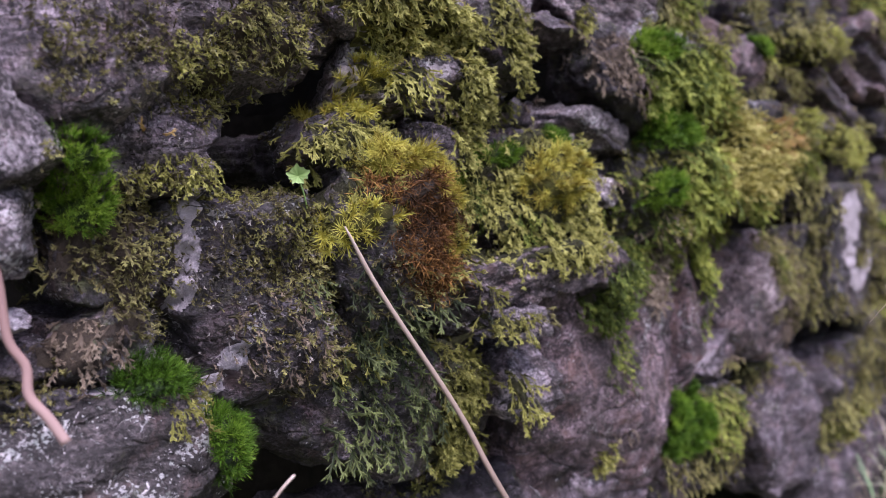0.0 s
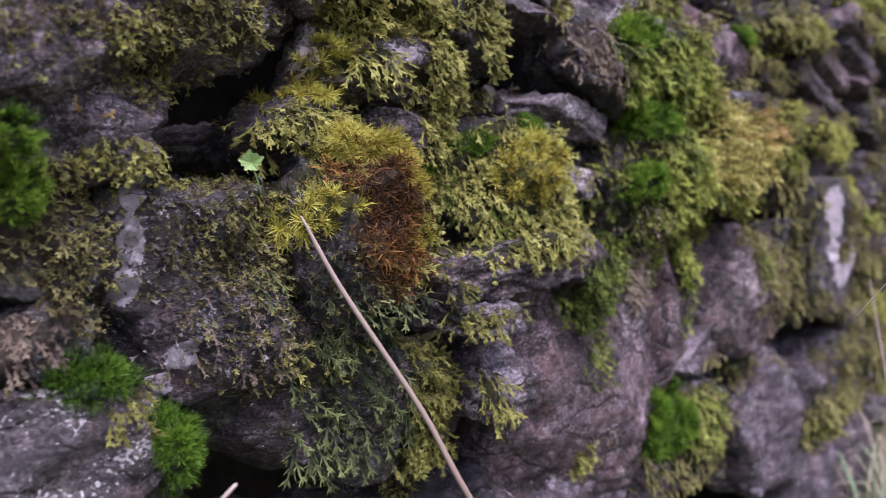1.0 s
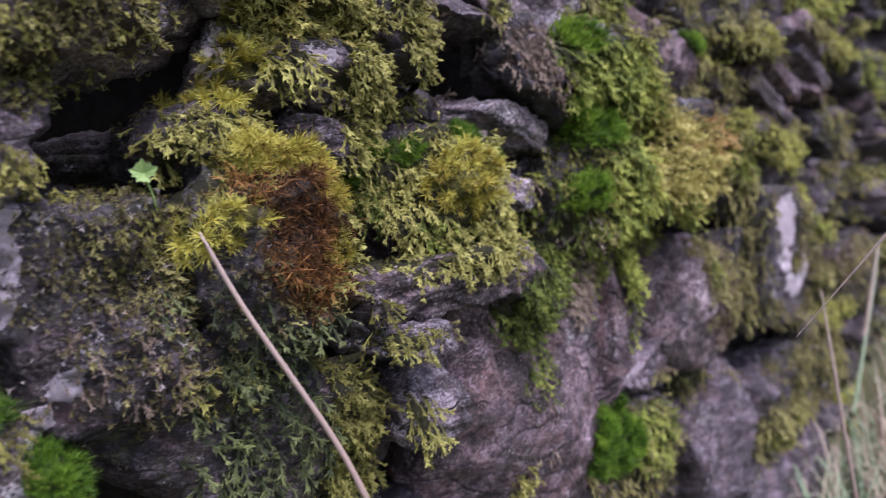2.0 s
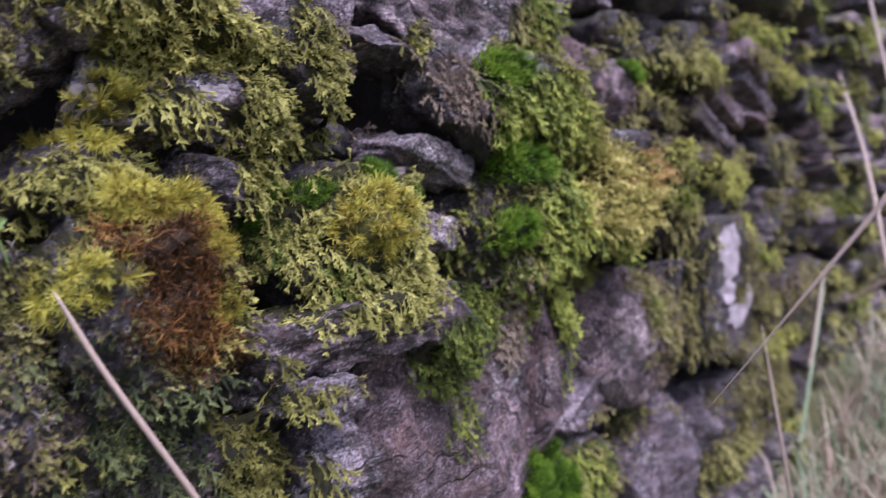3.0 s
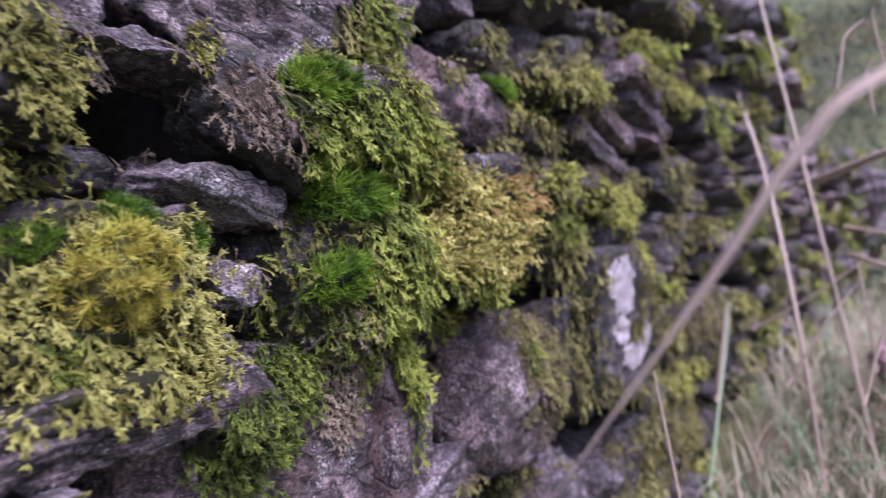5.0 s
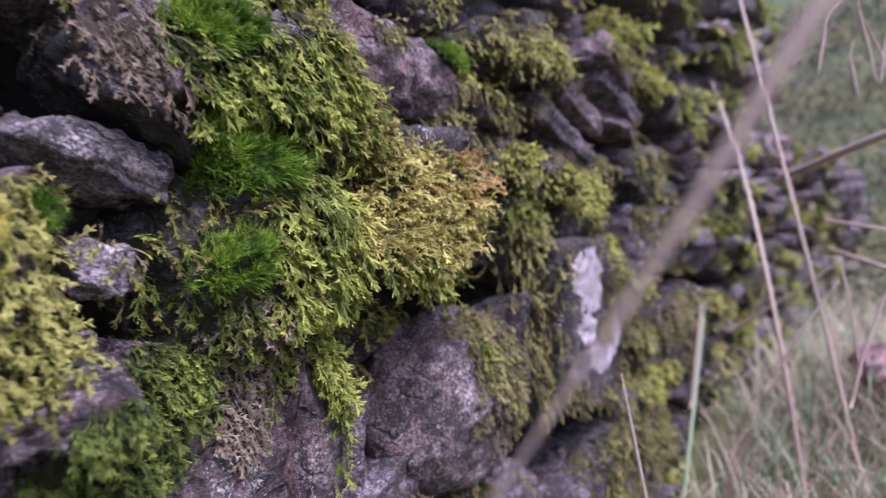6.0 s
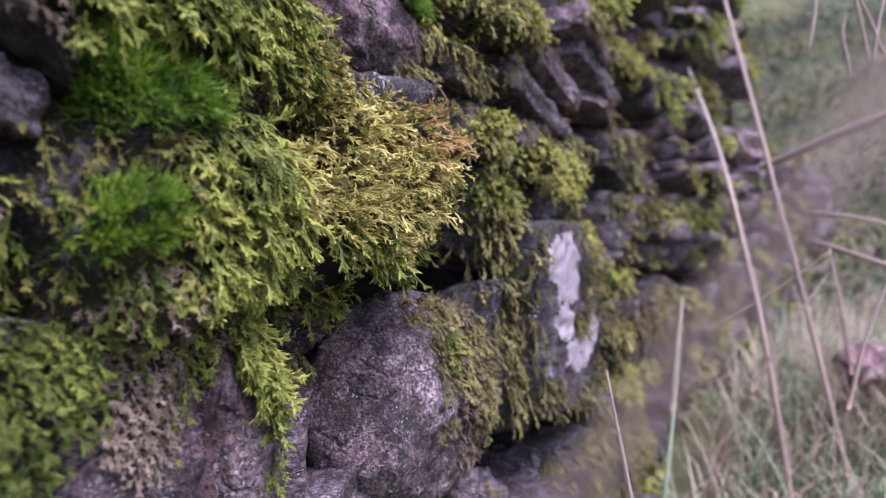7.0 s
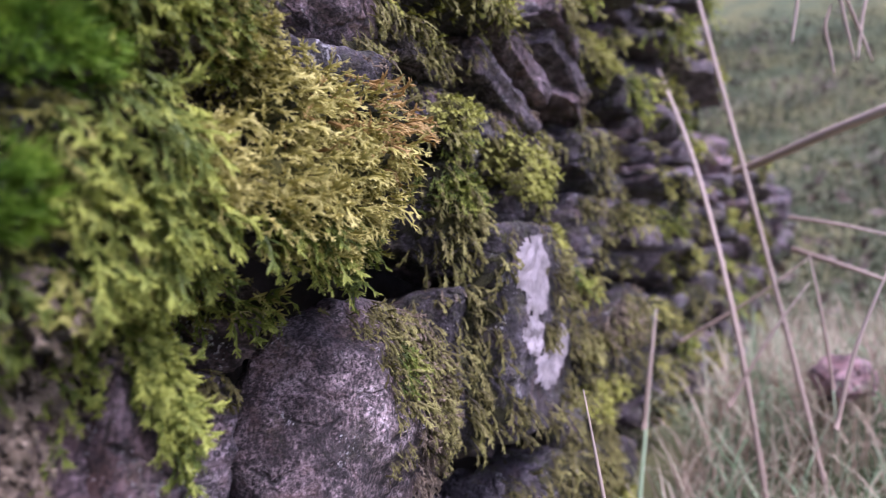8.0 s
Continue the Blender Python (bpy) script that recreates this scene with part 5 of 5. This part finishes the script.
# ---- small things ----
herb = tagged(new("seedling"), "small light green seedling with lobed leaves among moss", "seedling")
herb.location = (-0.091, 0.489, 0.558)
MAT_HERB = leaf_material("seedling_leaf", (0.2, 0.34, 0.08), (0.3, 0.47, 0.14), (0.42, 0.58, 0.24), 0.3)
co, tris, tip = tube(smooth_line([(0.004, 0.012, -0.028), (0.003, 0.006, -0.014), (0, 0, 0)]), [0.0006] * 13, 6)
new("stem", mesh_from("stem", co, tris, MAT_HERB, {"tone": [0.5] * len(co), "tip": tip}, True)).parent = herb
for k, (ang, reach) in enumerate(((90, 0.0075), (20, 0.0085), (165, 0.007), (-50, 0.006), (235, 0.0055))):
    co, tris = [Vector((0, 0, 0))], []
    for i in range(13):
        s = radians(-75 + 150 * i / 12)
        rad = reach * (0.7 + 0.3 * math.cos(s * 1.1)) * (1 + 0.12 * math.cos(s * 5))
        a = radians(ang) + s * 0.5
        co.append(Vector((math.cos(a) * rad, -0.002 - 0.12 * rad, math.sin(a) * rad)))
        if i:
            tris.append((0, i, i + 1))
    new("leaf", mesh_from("leaf", co, tris, MAT_HERB, {"tone": [0.6 + 0.06 * k] * len(co), "tip": [0.2] + [0.7] * 13})).parent = herb

pink = tagged(new("pinkish_stone"), "rounded pinkish stone lying in the grass", "stone")
pink.location = (1.315, 1.535, 0.30)
MAT_PINK = stone_material("pink_stone", (0.32, 0.17, 0.17), (0.52, 0.32, 0.33), (0.66, 0.48, 0.49), 0.0, 0.0, 0.2, 0.2)
part("stone_body", rounded_block(0.1, 0.085, 0.09, 2.6, 1.0, 401, 14, 0.3), MAT_PINK, pink)

heads = tagged(new("drooping_grass_head"), "dry drooping grass head hanging into view", "grass head")
heads.location = (1.10, 1.30, 0.80)
for dx, dz, l, bow in ((-0.05, 0.06, 0.085, -0.018), (0.0, 0.08, 0.12, 0.03), (0.025, 0.03, 0.07, 0.035), (0.055, 0.07, 0.11, -0.02), (-0.015, 0.0, 0.06, 0.012)):
    line = smooth_line([(dx * 0.3, 0, dz + 0.03), (dx, 0, dz), (dx + bow * 0.5, 0, dz - l * 0.5), (dx + bow, 0, dz - l)])
    co, tris, tip = tube(line, [0.0012 + 0.0012 * math.sin(math.pi * i / (len(line) - 1)) for i in range(len(line))], 6)
    new("spikelet", mesh_from("spikelet", co, tris, MAT_STRAW, {"tone": [0.6] * len(co), "tip": tip}, True)).parent = heads
line = smooth_line([(0.35, -0.1, -0.9), (0.2, -0.05, -0.2), (0.1, 0, 0.12), (0.0, 0, 0.13)])
co, tris, tip = tube(line, [0.0016] * len(line), 6)
new("stem", mesh_from("stem", co, tris, MAT_STRAW, {"tone": [0.5] * len(co), "tip": tip}, True)).parent = heads
